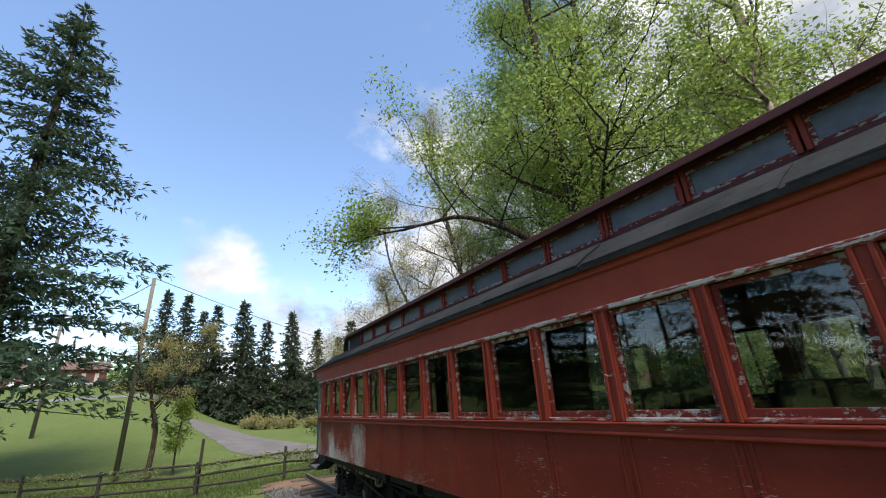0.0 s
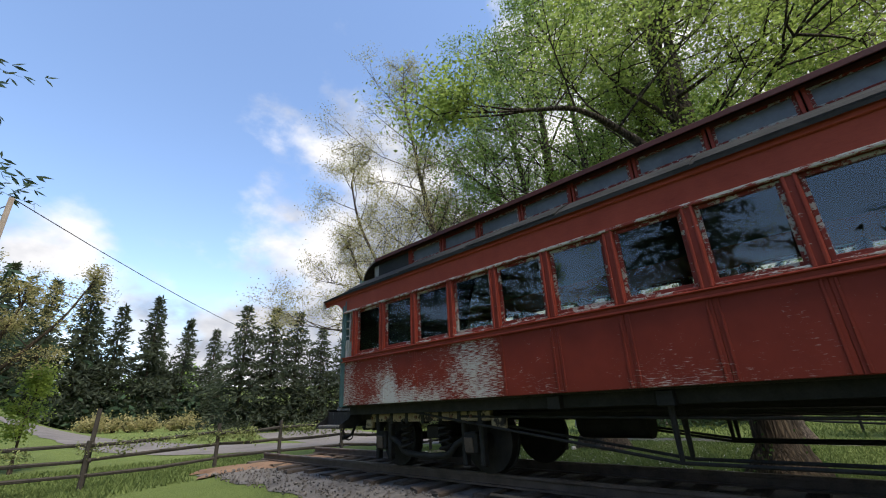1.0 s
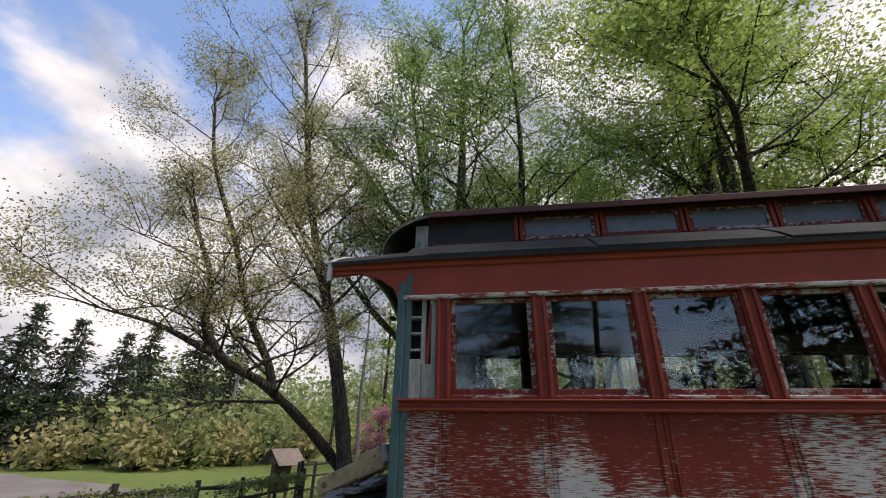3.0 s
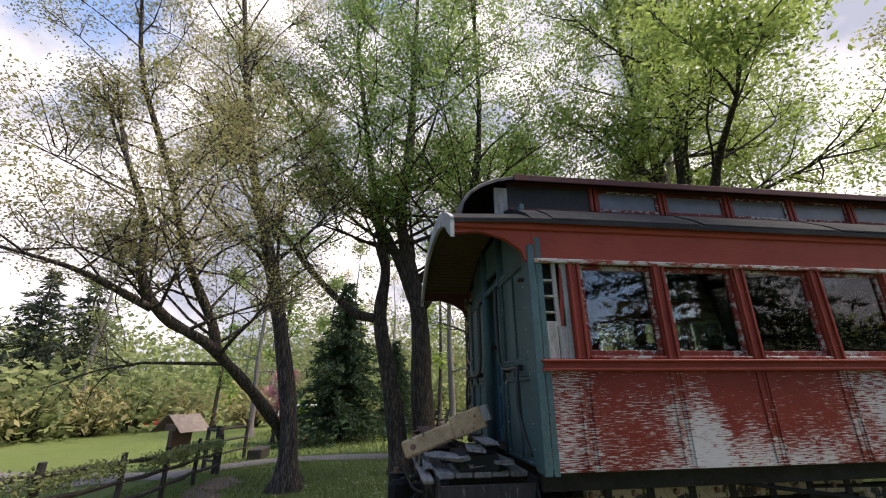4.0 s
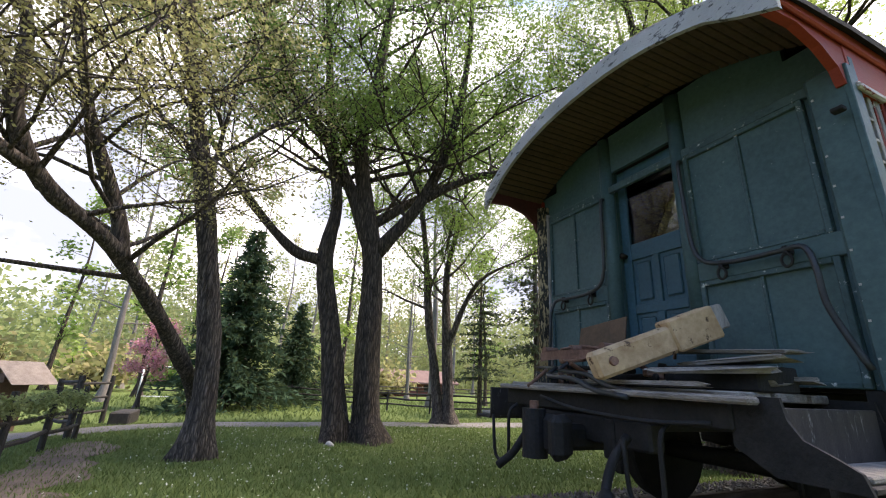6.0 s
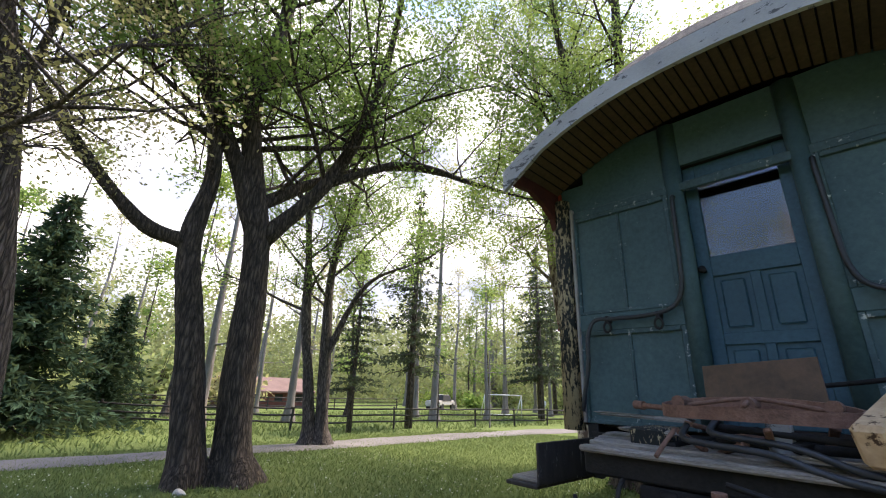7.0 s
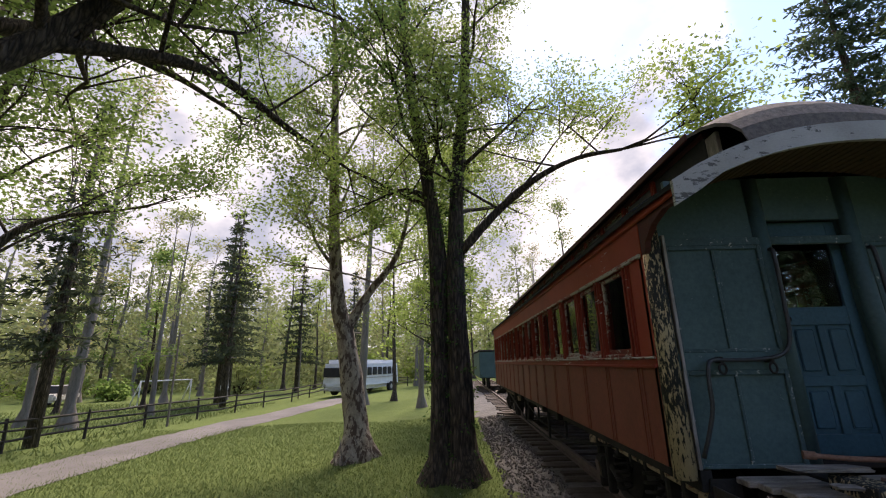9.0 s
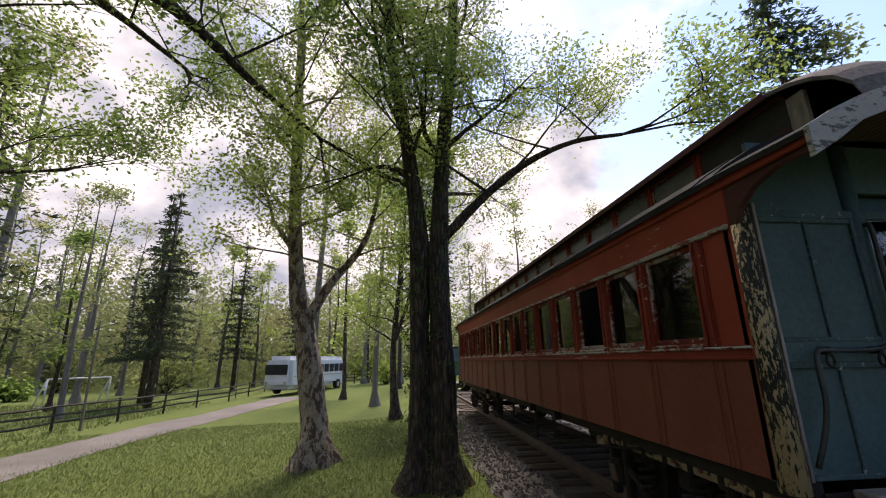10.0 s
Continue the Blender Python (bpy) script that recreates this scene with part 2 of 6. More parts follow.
m_white = surface("white_bodywork", (0.62, 0.63, 0.65), (0.78, 0.79, 0.80), 1.5, 20, 0.4)
m_tyre = surface("tyre_rubber", (0.012, 0.012, 0.012), (0.03, 0.03, 0.03), 6, 40, 0.85)
m_shingle = surface("cedar_shingle", (0.12, 0.095, 0.08), (0.25, 0.21, 0.18), 4, 26, 0.9, per_object=True)
m_brownwood = surface("brown_timber", (0.09, 0.055, 0.035), (0.19, 0.12, 0.08), 3, 30, 0.85)
m_barn = surface("barn_red", (0.10, 0.032, 0.026), (0.17, 0.06, 0.048), 1, 10, 0.85)
m_barnroof = surface("barn_roof", (0.10, 0.058, 0.048), (0.16, 0.10, 0.085), 1, 12, 0.85)
m_redcloth = surface("red_canvas", (0.55, 0.05, 0.03), (0.7, 0.08, 0.05), 3, 20, 0.8)
m_asphalt = surface("asphalt", (0.12, 0.12, 0.125), (0.2, 0.2, 0.205), 0.4, 20, 0.9)
m_carpaint = surface("car_paint_dark", (0.02, 0.025, 0.05), (0.04, 0.045, 0.08), 1, 10, 0.3)
m_stone = surface("pale_stone", (0.35, 0.33, 0.3), (0.55, 0.52, 0.48), 3, 20, 0.9)


def glass(name, tint, gloss_rough=0.0):
    m, t, b = base_material(name)
    t.nodes.remove(b)
    tr, gl = t.nodes.new("ShaderNodeBsdfTransparent"), t.nodes.new("ShaderNodeBsdfGlossy")
    tr.inputs["Color"].default_value = (*tint, 1)
    gl.inputs["Roughness"].default_value = gloss_rough
    fr = t.nodes.new("ShaderNodeFresnel")
    fr.inputs["IOR"].default_value = 1.5
    mx = t.nodes.new("ShaderNodeMixShader")
    t.links.new(mathnode(t, "MULTIPLY", fr.outputs[0], 1.3, True), mx.inputs[0])
    t.links.new(tr.outputs[0], mx.inputs[1])
    t.links.new(gl.outputs[0], mx.inputs[2])
    t.links.new(mx.outputs[0], t.nodes["Material Output"].inputs["Surface"])
    return m


m_glass = glass("old_window_glass", (0.80, 0.83, 0.81))
m_dirtyglass = surface("dusty_grey_glass", (0.05, 0.052, 0.055), (0.105, 0.108, 0.11), 2, 12, 0.38, bump=0.05, spec=0.6)


def leaf_material(name, dark, light, trans=0.45):
    m, t, b = base_material(name)
    t.nodes.remove(b)
    geo = t.nodes.new("ShaderNodeNewGeometry")
    v = coords(t)
    broad = noise_node(t, v, 0.55, 3)
    a = mathnode(t, "ADD", mathnode(t, "MULTIPLY", geo.outputs["Random Per Island"], 0.55), mathnode(t, "MULTIPLY", broad, 0.5))
    col = ramp_node(t, a, [(0.15, dark), (0.85, light)])
    d, tl = t.nodes.new("ShaderNodeBsdfDiffuse"), t.nodes.new("ShaderNodeBsdfTranslucent")
    t.links.new(col, d.inputs["Color"])
    t.links.new(mix_node(t, 0.3, mix_node(t, 0.5, col, (0.95, 1.0, 0.65), "MULTIPLY"), (0.36, 0.46, 0.19)), tl.inputs["Color"])
    mx = t.nodes.new("ShaderNodeMixShader")
    mx.inputs[0].default_value = trans
    t.links.new(d.outputs[0], mx.inputs[1])
    t.links.new(tl.outputs[0], mx.inputs[2])
    t.links.new(mx.outputs[0], t.nodes["Material Output"].inputs["Surface"])
    return m


m_leaf = leaf_material("fresh_leaf", (0.065, 0.12, 0.025), (0.19, 0.29, 0.07), 0.62)
m_leaf_dark = leaf_material("maple_leaf", (0.07, 0.13, 0.026), (0.20, 0.31, 0.07), 0.62)
m_leaf_yellow = leaf_material("spring_leaf", (0.12, 0.18, 0.03), (0.30, 0.38, 0.085), 0.62)
m_bud = leaf_material("bronze_bud", (0.19, 0.165, 0.075), (0.42, 0.37, 0.19), 0.45)
m_pale = leaf_material("pale_leaf", (0.13, 0.155, 0.065), (0.30, 0.33, 0.15), 0.45)
m_needle = leaf_material("needle", (0.016, 0.034, 0.022), (0.055, 0.088, 0.052), 0.15)
m_needle_blue = leaf_material("pine_needle", (0.02, 0.042, 0.03), (0.065, 0.10, 0.075), 0.2)
m_spruce = leaf_material("spruce_needle", (0.022, 0.03, 0.024), (0.07, 0.085, 0.06), 0.2)
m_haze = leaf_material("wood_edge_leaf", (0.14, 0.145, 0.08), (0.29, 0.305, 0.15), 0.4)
m_ivy = leaf_material("ivy_leaf", (0.02, 0.05, 0.016), (0.07, 0.13, 0.035), 0.2)
m_pink = leaf_material("pink_blossom", (0.42, 0.12, 0.22), (0.62, 0.30, 0.40), 0.4)
m_blade = leaf_material("grass_blade", (0.066, 0.098, 0.030), (0.145, 0.185, 0.068), 0.3)
m_flower = leaf_material("clover_flower", (0.5, 0.5, 0.4), (0.75, 0.75, 0.68), 0.3)

m_bark = surface("bark", (0.028, 0.020, 0.014), (0.150, 0.112, 0.080), 2.5, 5, 0.95, stretch=(5, 5, 0.8), bump=1.0, relief=0.05, cracks=3.0)
m_bark_brown = surface("brown_bark", (0.03, 0.022, 0.017), (0.21, 0.17, 0.14), 2.5, 5, 0.95, stretch=(6, 6, 0.9), bump=1.0, relief=0.05, cracks=3.2)
m_bark_pale = surface("sycamore_bark", (0.17, 0.125, 0.09), (0.50, 0.43, 0.33), 2.2, 18, 0.9, stretch=(3, 3, 1.3), bump=0.8, spots=((0.085, 0.055, 0.04), 0.49, 2.4), relief=0.03)
m_bark_grey = surface("grey_bark", (0.10, 0.088, 0.075), (0.23, 0.205, 0.18), 2, 15, 0.95, stretch=(5, 5, 1), bump=0.8)


def ground_material():
    m, t, b = base_material("grass_ground")
    v = coords(t)
    broad, mid, fine = noise_node(t, v, 0.16, 5), noise_node(t, v, 1.5, 6), noise_node(t, v, 26, 5, 0.7)
    col = ramp_node(t, broad, [(0.32, (0.072, 0.098, 0.028)), (0.55, (0.115, 0.150, 0.046)), (0.72, (0.155, 0.172, 0.068))])
    col = mix_node(t, 0.5, col, ramp_node(t, mid, [(0.3, (0.06, 0.095, 0.02)), (0.6, (0.12, 0.17, 0.038)), (0.78, (0.16, 0.155, 0.065))]))
    col = mix_node(t, 0.45, col, ramp_node(t, fine, [(0.3, (0.03, 0.045, 0.013)), (0.7, (0.175, 0.215, 0.08))]))
    t.links.new(col, b.inputs["Base Color"])
    b.inputs["Roughness"].default_value, b.inputs["Specular IOR Level"].default_value = 1.0, 0.1
    bump_node(t, b, fine, 0.9, 0.05)
    return m


m_grass = ground_material()


# ---- mesh helpers ----
def mesh_from(name, verts, faces, material, smooth=False):
    me = bpy.data.meshes.new(name)
    me.from_pydata([tuple(v) for v in verts], [], faces)
    me.materials.append(material)
    if smooth:
        me.polygons.foreach_set("use_smooth", [True] * len(me.polygons))
    me.update()
    return me


def part(name, data, material=None, parent=None, label="", m=None):
    """Links a bmesh or a mesh as one object, under a thing or a part where one is given."""
    if isinstance(data, bmesh.types.BMesh):
        me = bpy.data.meshes.new(name)
        bmesh.ops.recalc_face_normals(data, faces=data.faces)
        data.to_mesh(me)
        data.free()
        me.materials.append(material)
        data = me
    ob = new(name, data)
    if parent is not None:
        ob.parent = parent
    if m is not None:
        ob.matrix_basis = m
    if label:
        ob["label"] = label
    return ob


def box(x0, x1, y0, y1, z0, z1, bevel=0.0, bm=None):
    bm = bm or bmesh.new()
    made = bmesh.ops.create_cube(bm, size=1.0, matrix=Matrix.LocRotScale(((x0 + x1) / 2, (y0 + y1) / 2, (z0 + z1) / 2), None, (abs(x1 - x0), abs(y1 - y0), abs(z1 - z0))))
    if bevel:
        edges = list({e for v in made["verts"] for e in v.link_edges})
        bmesh.ops.bevel(bm, geom=edges, offset=bevel, segments=1, affect="EDGES")
    return bm


def obox(m, sx, sy, sz, bevel=0.0, bm=None):
    """A box of that size about the pose m."""
    bm = bm or bmesh.new()
    made = bmesh.ops.create_cube(bm, size=1.0, matrix=m @ Matrix.Diagonal((sx, sy, sz, 1)))
    if bevel:
        edges = list({e for v in made["verts"] for e in v.link_edges})
        bmesh.ops.bevel(bm, geom=edges, offset=bevel, segments=1, affect="EDGES")
    return bm


def tube(verts, faces, pts, radii, n=8, cap=True):
    """A tapered round bar along points, appended to lists of vertices and faces."""
    start = len(verts)
    pts = [Vector(p) for p in pts]
    side = None
    for i, p in enumerate(pts):
        d = (pts[min(i + 1, len(pts) - 1)] - pts[max(i - 1, 0)]).normalized()
        if side is None:
            side = d.orthogonal().normalized()
        side = (side - d * side.dot(d)).normalized()
        up = d.cross(side)
        for k in range(n):
            a = 2 * math.pi * k / n
            verts.append(p + (side * math.cos(a) + up * math.sin(a)) * radii[i])
    for i in range(len(pts) - 1):
        for k in range(n):
            a, b = start + i * n + k, start + i * n + (k + 1) % n
            faces.append((a, b, b + n, a + n))
    if cap:
        faces.append(tuple(start + k for k in reversed(range(n))))
        faces.append(tuple(start + (len(pts) - 1) * n + k for k in range(n)))


def smooth_line(pts, steps=4):
    """A Catmull-Rom line through the points."""
    p = [Vector(q) for q in pts]
    p = [p[0] * 2 - p[1]] + p + [p[-1] * 2 - p[-2]]
    out = []
    for i in range(1, len(p) - 2):
        for s in range(steps):
            t = s / steps
            out.append(0.5 * ((2 * p[i]) + (p[i + 1] - p[i - 1]) * t + (2 * p[i - 1] - 5 * p[i] + 4 * p[i + 1] - p[i + 2]) * t * t + (3 * p[i] - p[i - 1] - 3 * p[i + 1] + p[i + 2]) * t ** 3))
    return out + [p[-2]]


def bar(name, pts, r, material, parent=None, n=8, steps=4, label=""):
    v, f = [], []
    line = smooth_line(pts, steps) if len(pts) > 2 else pts
    tube(v, f, line, [r] * len(line), n)
    return part(name, mesh_from(name, v, f, material, True), None, parent, label)


def cyl(p0, p1, r0, r1=None, n=16):
    v, f = [], []
    tube(v, f, [p0, p1], [r0, r1 if r1 is not None else r0], n)
    return v, f


def holder(name, at=(0, 0, 0)):
    ob = new(name)
    ob.empty_display_size = 0.2
    ob.location = at
    return ob


def smoothstep(a, b, x):
    t = min(max((x - a) / (b - a), 0.0), 1.0)
    return t * t * (3 - 2 * t)


def ground(x, y):
    """Height of the ground: a low bank for the track, lawn about it, and meadows that rise to the north and west."""
    dx = max(0.0, 0.2 - x, x - 2.75)
    dy = max(0.0, y - 4.0)
    d = math.hypot(dx, dy)
    z = 0.16 - 0.16 * smoothstep(0.0, 1.4, d) - (0.26 * smoothstep(1.0, 5.5, d) + 0.22 * smoothstep(7, 16, d))
    z -= 0.35 * math.exp(-((x - 20) / 9) ** 2 - ((y - 12) / 7) ** 2)
    z += 0.012 * max(0.0, y - 22) + 0.10 * min(max(0.0, y - 12), 110) * smoothstep(6, -12, x)
    z += 0.08 * min(max(0.0, math.hypot(x, y) - 75), 150) * smoothstep(10, 60, x)
    z += 0.004 * max(0.0, math.hypot(x, y) - 90)
    z += 0.05 * noise.noise((x * 0.25, y * 0.25, 0)) * smoothstep(1.0, 4.0, d)
    return z


# ---- ground, paths and track ----
def spread(lo, hi, fine_lo, fine_hi, step):
    vals, v = [], fine_lo
    while v <= fine_hi:
        vals.append(v)
        v += step
    for sign, start, end in ((1, vals[-1], hi), (-1, vals[0], lo)):
        s, v = step, start
        more = []
        while (v - end) * sign < 0:
            s *= 1.16
            v += sign * s
            more.append(v)
        vals = vals + more if sign > 0 else more[::-1] + vals
    return vals


gxs, gys = spread(-1500, 1500, -16, 30, 0.5), spread(-1500, 1500, -34, 22, 0.5)
verts = [(x, y, ground(x, y)) for y in gys for x in gxs]
nx = len(gxs)
faces = [(j * nx + i, j * nx + i + 1, (j + 1) * nx + i + 1, (j + 1) * nx + i) for j in range(len(gys) - 1) for i in range(nx - 1)]
tagged(part("ground", mesh_from("ground", verts, faces, m_grass, True)), "spring lawn and meadow of short green grass", "ground", kind="structure")


def strip(name, centre, widths, material, lift, cross=7, uneven=0.15, steps=8):
    """A ribbon laid on the ground along a centre line, with ragged edges."""
    line = smooth_line([(x, y, w) for (x, y), w in zip(centre, widths)], steps)
    v, f = [], []
    for i, p in enumerate(line):
        a, b = line[max(i - 1, 0)], line[min(i + 1, len(line) - 1)]
        d = Vector((b.x - a.x, b.y - a.y)).normalized()
        for k in range(cross):
            s = (k / (cross - 1) - 0.5) * p.z
            if k in (0, cross - 1):
                s += uneven * noise.noise((p.x * 1.3, p.y * 1.3, k * 9.0))
            x, y = p.x - d.y * s, p.y + d.x * s
            edge = 1.0 if 0 < k < cross - 1 else 0.0
            v.append((x, y, ground(x, y) + lift * (0.3 + 0.7 * edge)))
    for i in range(len(line) - 1):
        for k in range(cross - 1):
            a = i * cross + k
            f.append((a, a + 1, a + 1 + cross, a + cross))
    return part(name, mesh_from(name, v, f, material, True))


tagged(strip("path", [(13.8, 8.8), (16.2, 6.0), (16.4, 3.5), (15.7, 0.3), (15.4, -4), (15.5, -9), (15.4, -14), (14.5, -20), (13.8, -25), (13.0, -30)], [2.2, 2.2, 2.3, 2.4, 2.5, 2.6, 2.6, 2.6, 2.6, 2.6], m_gravel, 0.05, steps=12),
       "grey gravel path curving across the lawn", "path", kind="structure")
tagged(strip("road", [(13.2, 7.5), (13.3, 11.5), (13.6, 17), (14.6, 25), (16.2, 33)], [2.2, 4.2, 6.5, 8, 7], m_gravel, 0.06, 15, 0.4, steps=14),
       "wide pale gravel drive beyond the fence", "road", kind="structure")
tagged(strip("road_3", [(12.8, 14.5), (8.2, 17.5), (3.8, 23.5), (1.6, 35), (-2, 55)], [4.5, 6, 7, 6, 5], m_gravel, 0.075, 11, 0.4, steps=14),
       "branch of the pale gravel drive across the meadow", "road", kind="structure")
tagged(strip("road_2", [(-60, 62), (-40, 64), (-22, 67), (-8, 72)], [5, 5, 5, 5], m_asphalt, 0.08, 5, 0.1, 10), "far grey asphalt road across the meadow", "road", kind="structure")
tagged(strip("ballast", [(1.48, 5.6), (1.48, -8), (1.48, -22), (1.48, -44)], [3.9, 4.4, 4.4, 4.0], m_ballast, 0.05, 9, 0.4, 40), "grey crushed-stone ballast bed under the rails", "ballast", kind="structure")
tagged(strip("dirt_patch", [(0.3, 6.2), (0.9, 4.6), (1.4, 2.9)], [1.6, 2.8, 1.5], m_dirt, 0.10, 9, 0.5, 8), "bare brown earth at the end of the track", "ground", kind="structure")
tagged(strip("leaf_litter", [(4.2, 5.2), (7.5, 5.5), (11.5, 5.9)], [0.9, 1.2, 0.9], m_litter, 0.03, 5, 0.5, 14), "brown fallen leaves along the foot of the fence", "ground", kind="structure")

RAIL_TOP = 0.42
rng = np.random.default_rng(4)
n = 5200
px_, py_ = np.where(rng.random(n) < 0.72, rng.uniform(2.75, 3.75, n), rng.uniform(-0.7, 0.2, n)), rng.uniform(-14, 4.5, n)
unit = np.array([(1, 0, 0), (-1, 0, 0), (0, 1, 0), (0, -1, 0), (0, 0, 1), (0, 0, -1)], float)
tris = np.array([(0, 2, 4), (2, 1, 4), (1, 3, 4), (3, 0, 4), (2, 0, 5), (1, 2, 5), (3, 1, 5), (0, 3, 5)])
pz_ = np.array([ground(a, b) + 0.055 for a, b in zip(px_, py_)])
stones = np.stack([px_, py_, pz_], 1)[:, None, :] + (unit[None] * rng.uniform(0.012, 0.034, (n, 6, 1)) + rng.normal(0, 0.005, (n, 6, 3)))
idx = (np.arange(n)[:, None, None] * 6 + tris[None]).reshape(-1, 3)
tagged(part("ballast_stones", mesh_from("ballast_stones", stones.reshape(-1, 3), [tuple(int(c) for c in t) for t in idx], m_ballast)), "loose grey ballast stones beside the rails", "stones", kind="stuff")
track = holder("railway_track", (1.475, -15, 0.2))
tagged(track, "rusty steel rails on old dark wooden ties", "railway track", kind="structure")


def local(parent):
    return Matrix.Translation(-parent.location)


for gx in (0.76, 2.19):
    bm = box(gx - 0.036, gx + 0.036, -44, 4.6, RAIL_TOP - 0.045, RAIL_TOP, 0.008)
    box(gx - 0.009, gx + 0.009, -44, 4.6, RAIL_TOP - 0.135, RAIL_TOP - 0.03, 0, bm)
    box(gx - 0.07, gx + 0.07, -44, 4.6, RAIL_TOP - 0.155, RAIL_TOP - 0.13, 0, bm)
    part("rail", bm, m_rail, track, "", local(track))
tie_mesh = []
for k in range(4):
    rnd = random.Random(k)
    bm = box(-1.28, 1.28, -0.115, 0.115, -0.09, 0.085, 0.02)
    for v in bm.verts:
        v.co += Vector((rnd.uniform(-0.04, 0.04), rnd.uniform(-0.015, 0.015), rnd.uniform(-0.015, 0.01)))
    me = bpy.data.meshes.new("tie")
    bm.to_mesh(me)
    bm.free()
    me.materials.append(m_tie)
    tie_mesh.append(me)
rnd = random.Random(5)
for i in range(88):
    y = 4.3 - i * 0.55
    part("tie", tie_mesh[i % 4], None, track, "", local(track) @ pose(1.475 + rnd.uniform(-0.14, 0.14), y + rnd.uniform(-0.05, 0.05), 0.175 + rnd.uniform(-0.01, 0.015), 0, 0, rnd.uniform(-3, 3)))

# ---- the coach ----
W, LEN, BAYS, P0, PITCH = 2.95, 13.65, 16, 0.36, 0.808
SILL, BELT, LETTER, EAVE = 1.41, 2.15, 3.07, 3.44
coach = holder("passenger_coach", (W / 2, -LEN / 2, RAIL_TOP))
tagged(coach, "old red wooden railway coach with peeling paint standing on its track", "railway coach")
CM = local(coach)
bays = [-(P0 + PITCH * i) for i in range(BAYS + 1)]


def cpart(name, data, material=None, label=""):
    return part(name, data, material, coach, label, CM)


T = 0.07
for side in (0, 1):
    o = (lambda a, b, s=side: (a, b) if s == 0 else (W - b, W - a))
    # lower panels between the pilasters
    edges = [0.0] + bays + [-LEN]
    for a, b in zip(edges[:-1], edges[1:]):
        x0, x1 = o(0.0, T)
        cpart("panel", box(x0, x1, b + 0.001, a - 0.001, SILL, BELT, 0.004), m_red_panel_shaded if side == 0 else m_red_far)
    # paired battens over the panel joints
    for y in bays:
        for dy in (-0.045, 0.045):
            x0, x1 = o(-0.008, 0.0)
            cpart("batten", box(x0, x1, y + dy - 0.014, y + dy + 0.014, SILL + 0.004, BELT, 0.005), m_red_panel_shaded if side == 0 else m_red_far)
        # grooved pilaster between the windows
        x0, x1 = o(-0.012, T)
        bm = box(x0, x1, y - 0.062, y + 0.062, BELT + 0.09, LETTER, 0.006)
        pil = cpart("pilaster", bm, m_red_trim)
        for dy in (-0.04, 0.04):
            x0, x1 = o(-0.03, -0.011)
            part("moulding", box(x0, x1, y + dy - 0.013, y + dy + 0.013, BELT + 0.09, LETTER, 0.005), m_red_trim, pil)
    x0, x1 = o(-0.012, T)
    cpart("belt_rail", box(x0, x1, -LEN, 0, BELT, BELT + 0.09, 0.008), m_red_trim)
    x0, x1 = o(-0.032, -0.011)
    cpart("belt_moulding", box(x0, x1, -LEN, 0.005, BELT - 0.006, BELT + 0.022, 0.008), m_red_trim)
    x0, x1 = o(-0.040, -0.011)
    cpart("belt_cap", box(x0, x1, -LEN, 0.005, BELT + 0.068, BELT + 0.088, 0.006), m_sill if side else m_red_trim)
    # letterboard with two mouldings
    x0, x1 = o(-0.006, T)
    cpart("letterboard", box(x0, x1, -LEN, 0.0, LETTER, EAVE + 0.03, 0.004), m_red)
    x0, x1 = o(-0.034, -0.004)
    cpart("drip_moulding", box(x0, x1, -LEN, 0.0, LETTER - 0.012, LETTER + 0.03, 0.01), m_sill)
    x0, x1 = o(-0.030, -0.004)
    cpart("cornice", box(x0, x1, -LEN, 0.70, EAVE - 0.075, EAVE + 0.02, 0.01), m_red)
    # first and last bay
    ends = [(-LEN, bays[-1] - 0.063)] + ([(bays[0] + 0.063, 0.0)] if side else [])
    for a, b in ends:
        x0, x1 = o(0.0, T)
        cpart("corner_board", box(x0, x1, a, b, BELT + 0.09, LETTER, 0.004), m_red)
    if side == 0:
        # rotted corner bay: bare lattice with open pockets
        a, b = bays[0] + 0.063, -0.012
        lattice = cpart("corner_lattice", box(0.0, 0.03, -0.06, b, BELT + 0.09, LETTER, 0.004), m_greywood, "bare weathered wood with open rotted pockets")
        part("slat", box(0.004, 0.034, -0.205, -0.165, BELT + 0.36, LETTER, 0.004), m_greywood, lattice)
        part("slat", box(0.002, 0.03, a, a + 0.045, BELT + 0.09, LETTER, 0.004), m_greywood, lattice)
        part("slat", obox(pose(0.018, -0.235, 2.78, 4, 0, 0), 0.02, 0.03, 0.62), m_red_trim, lattice)
        part("board", box(0.0, 0.035, -0.17, -0.06, BELT + 0.09, BELT + 0.40, 0.005), m_greywood, lattice)
        part("board", box(0.003, 0.036, a + 0.04, -0.175, BELT + 0.09, BELT + 0.36, 0.005), m_greywood, lattice)
        for z in (2.62, 2.76, 2.90):
            part("slat", box(0.006, 0.11, -0.17, -0.055, z, z + 0.018), m_greywood, lattice)
        part("back_board", box(0.11, 0.13, a, b, BELT + 0.09, LETTER), m_black, lattice)
    # windows
    for i in range(BAYS):
        y1, y0 = bays[i] - 0.0625, bays[i + 1] + 0.0625
        z0, z1 = BELT + 0.09, LETTER - 0.012
        x0, x1 = o(0.02, 0.055)
        bm = bmesh.new()
        box(x0, x1, y0, y0 + 0.04, z0, z1, 0.004, bm)
        box(x0, x1, y1 - 0.04, y1, z0, z1, 0.004, bm)
        box(x0, x1, y0 + 0.04, y1 - 0.04, z1 - 0.04, z1, 0.004, bm)
        box(x0, x1, y0 + 0.04, y1 - 0.04, z0, z0 + 0.075, 0.004, bm)
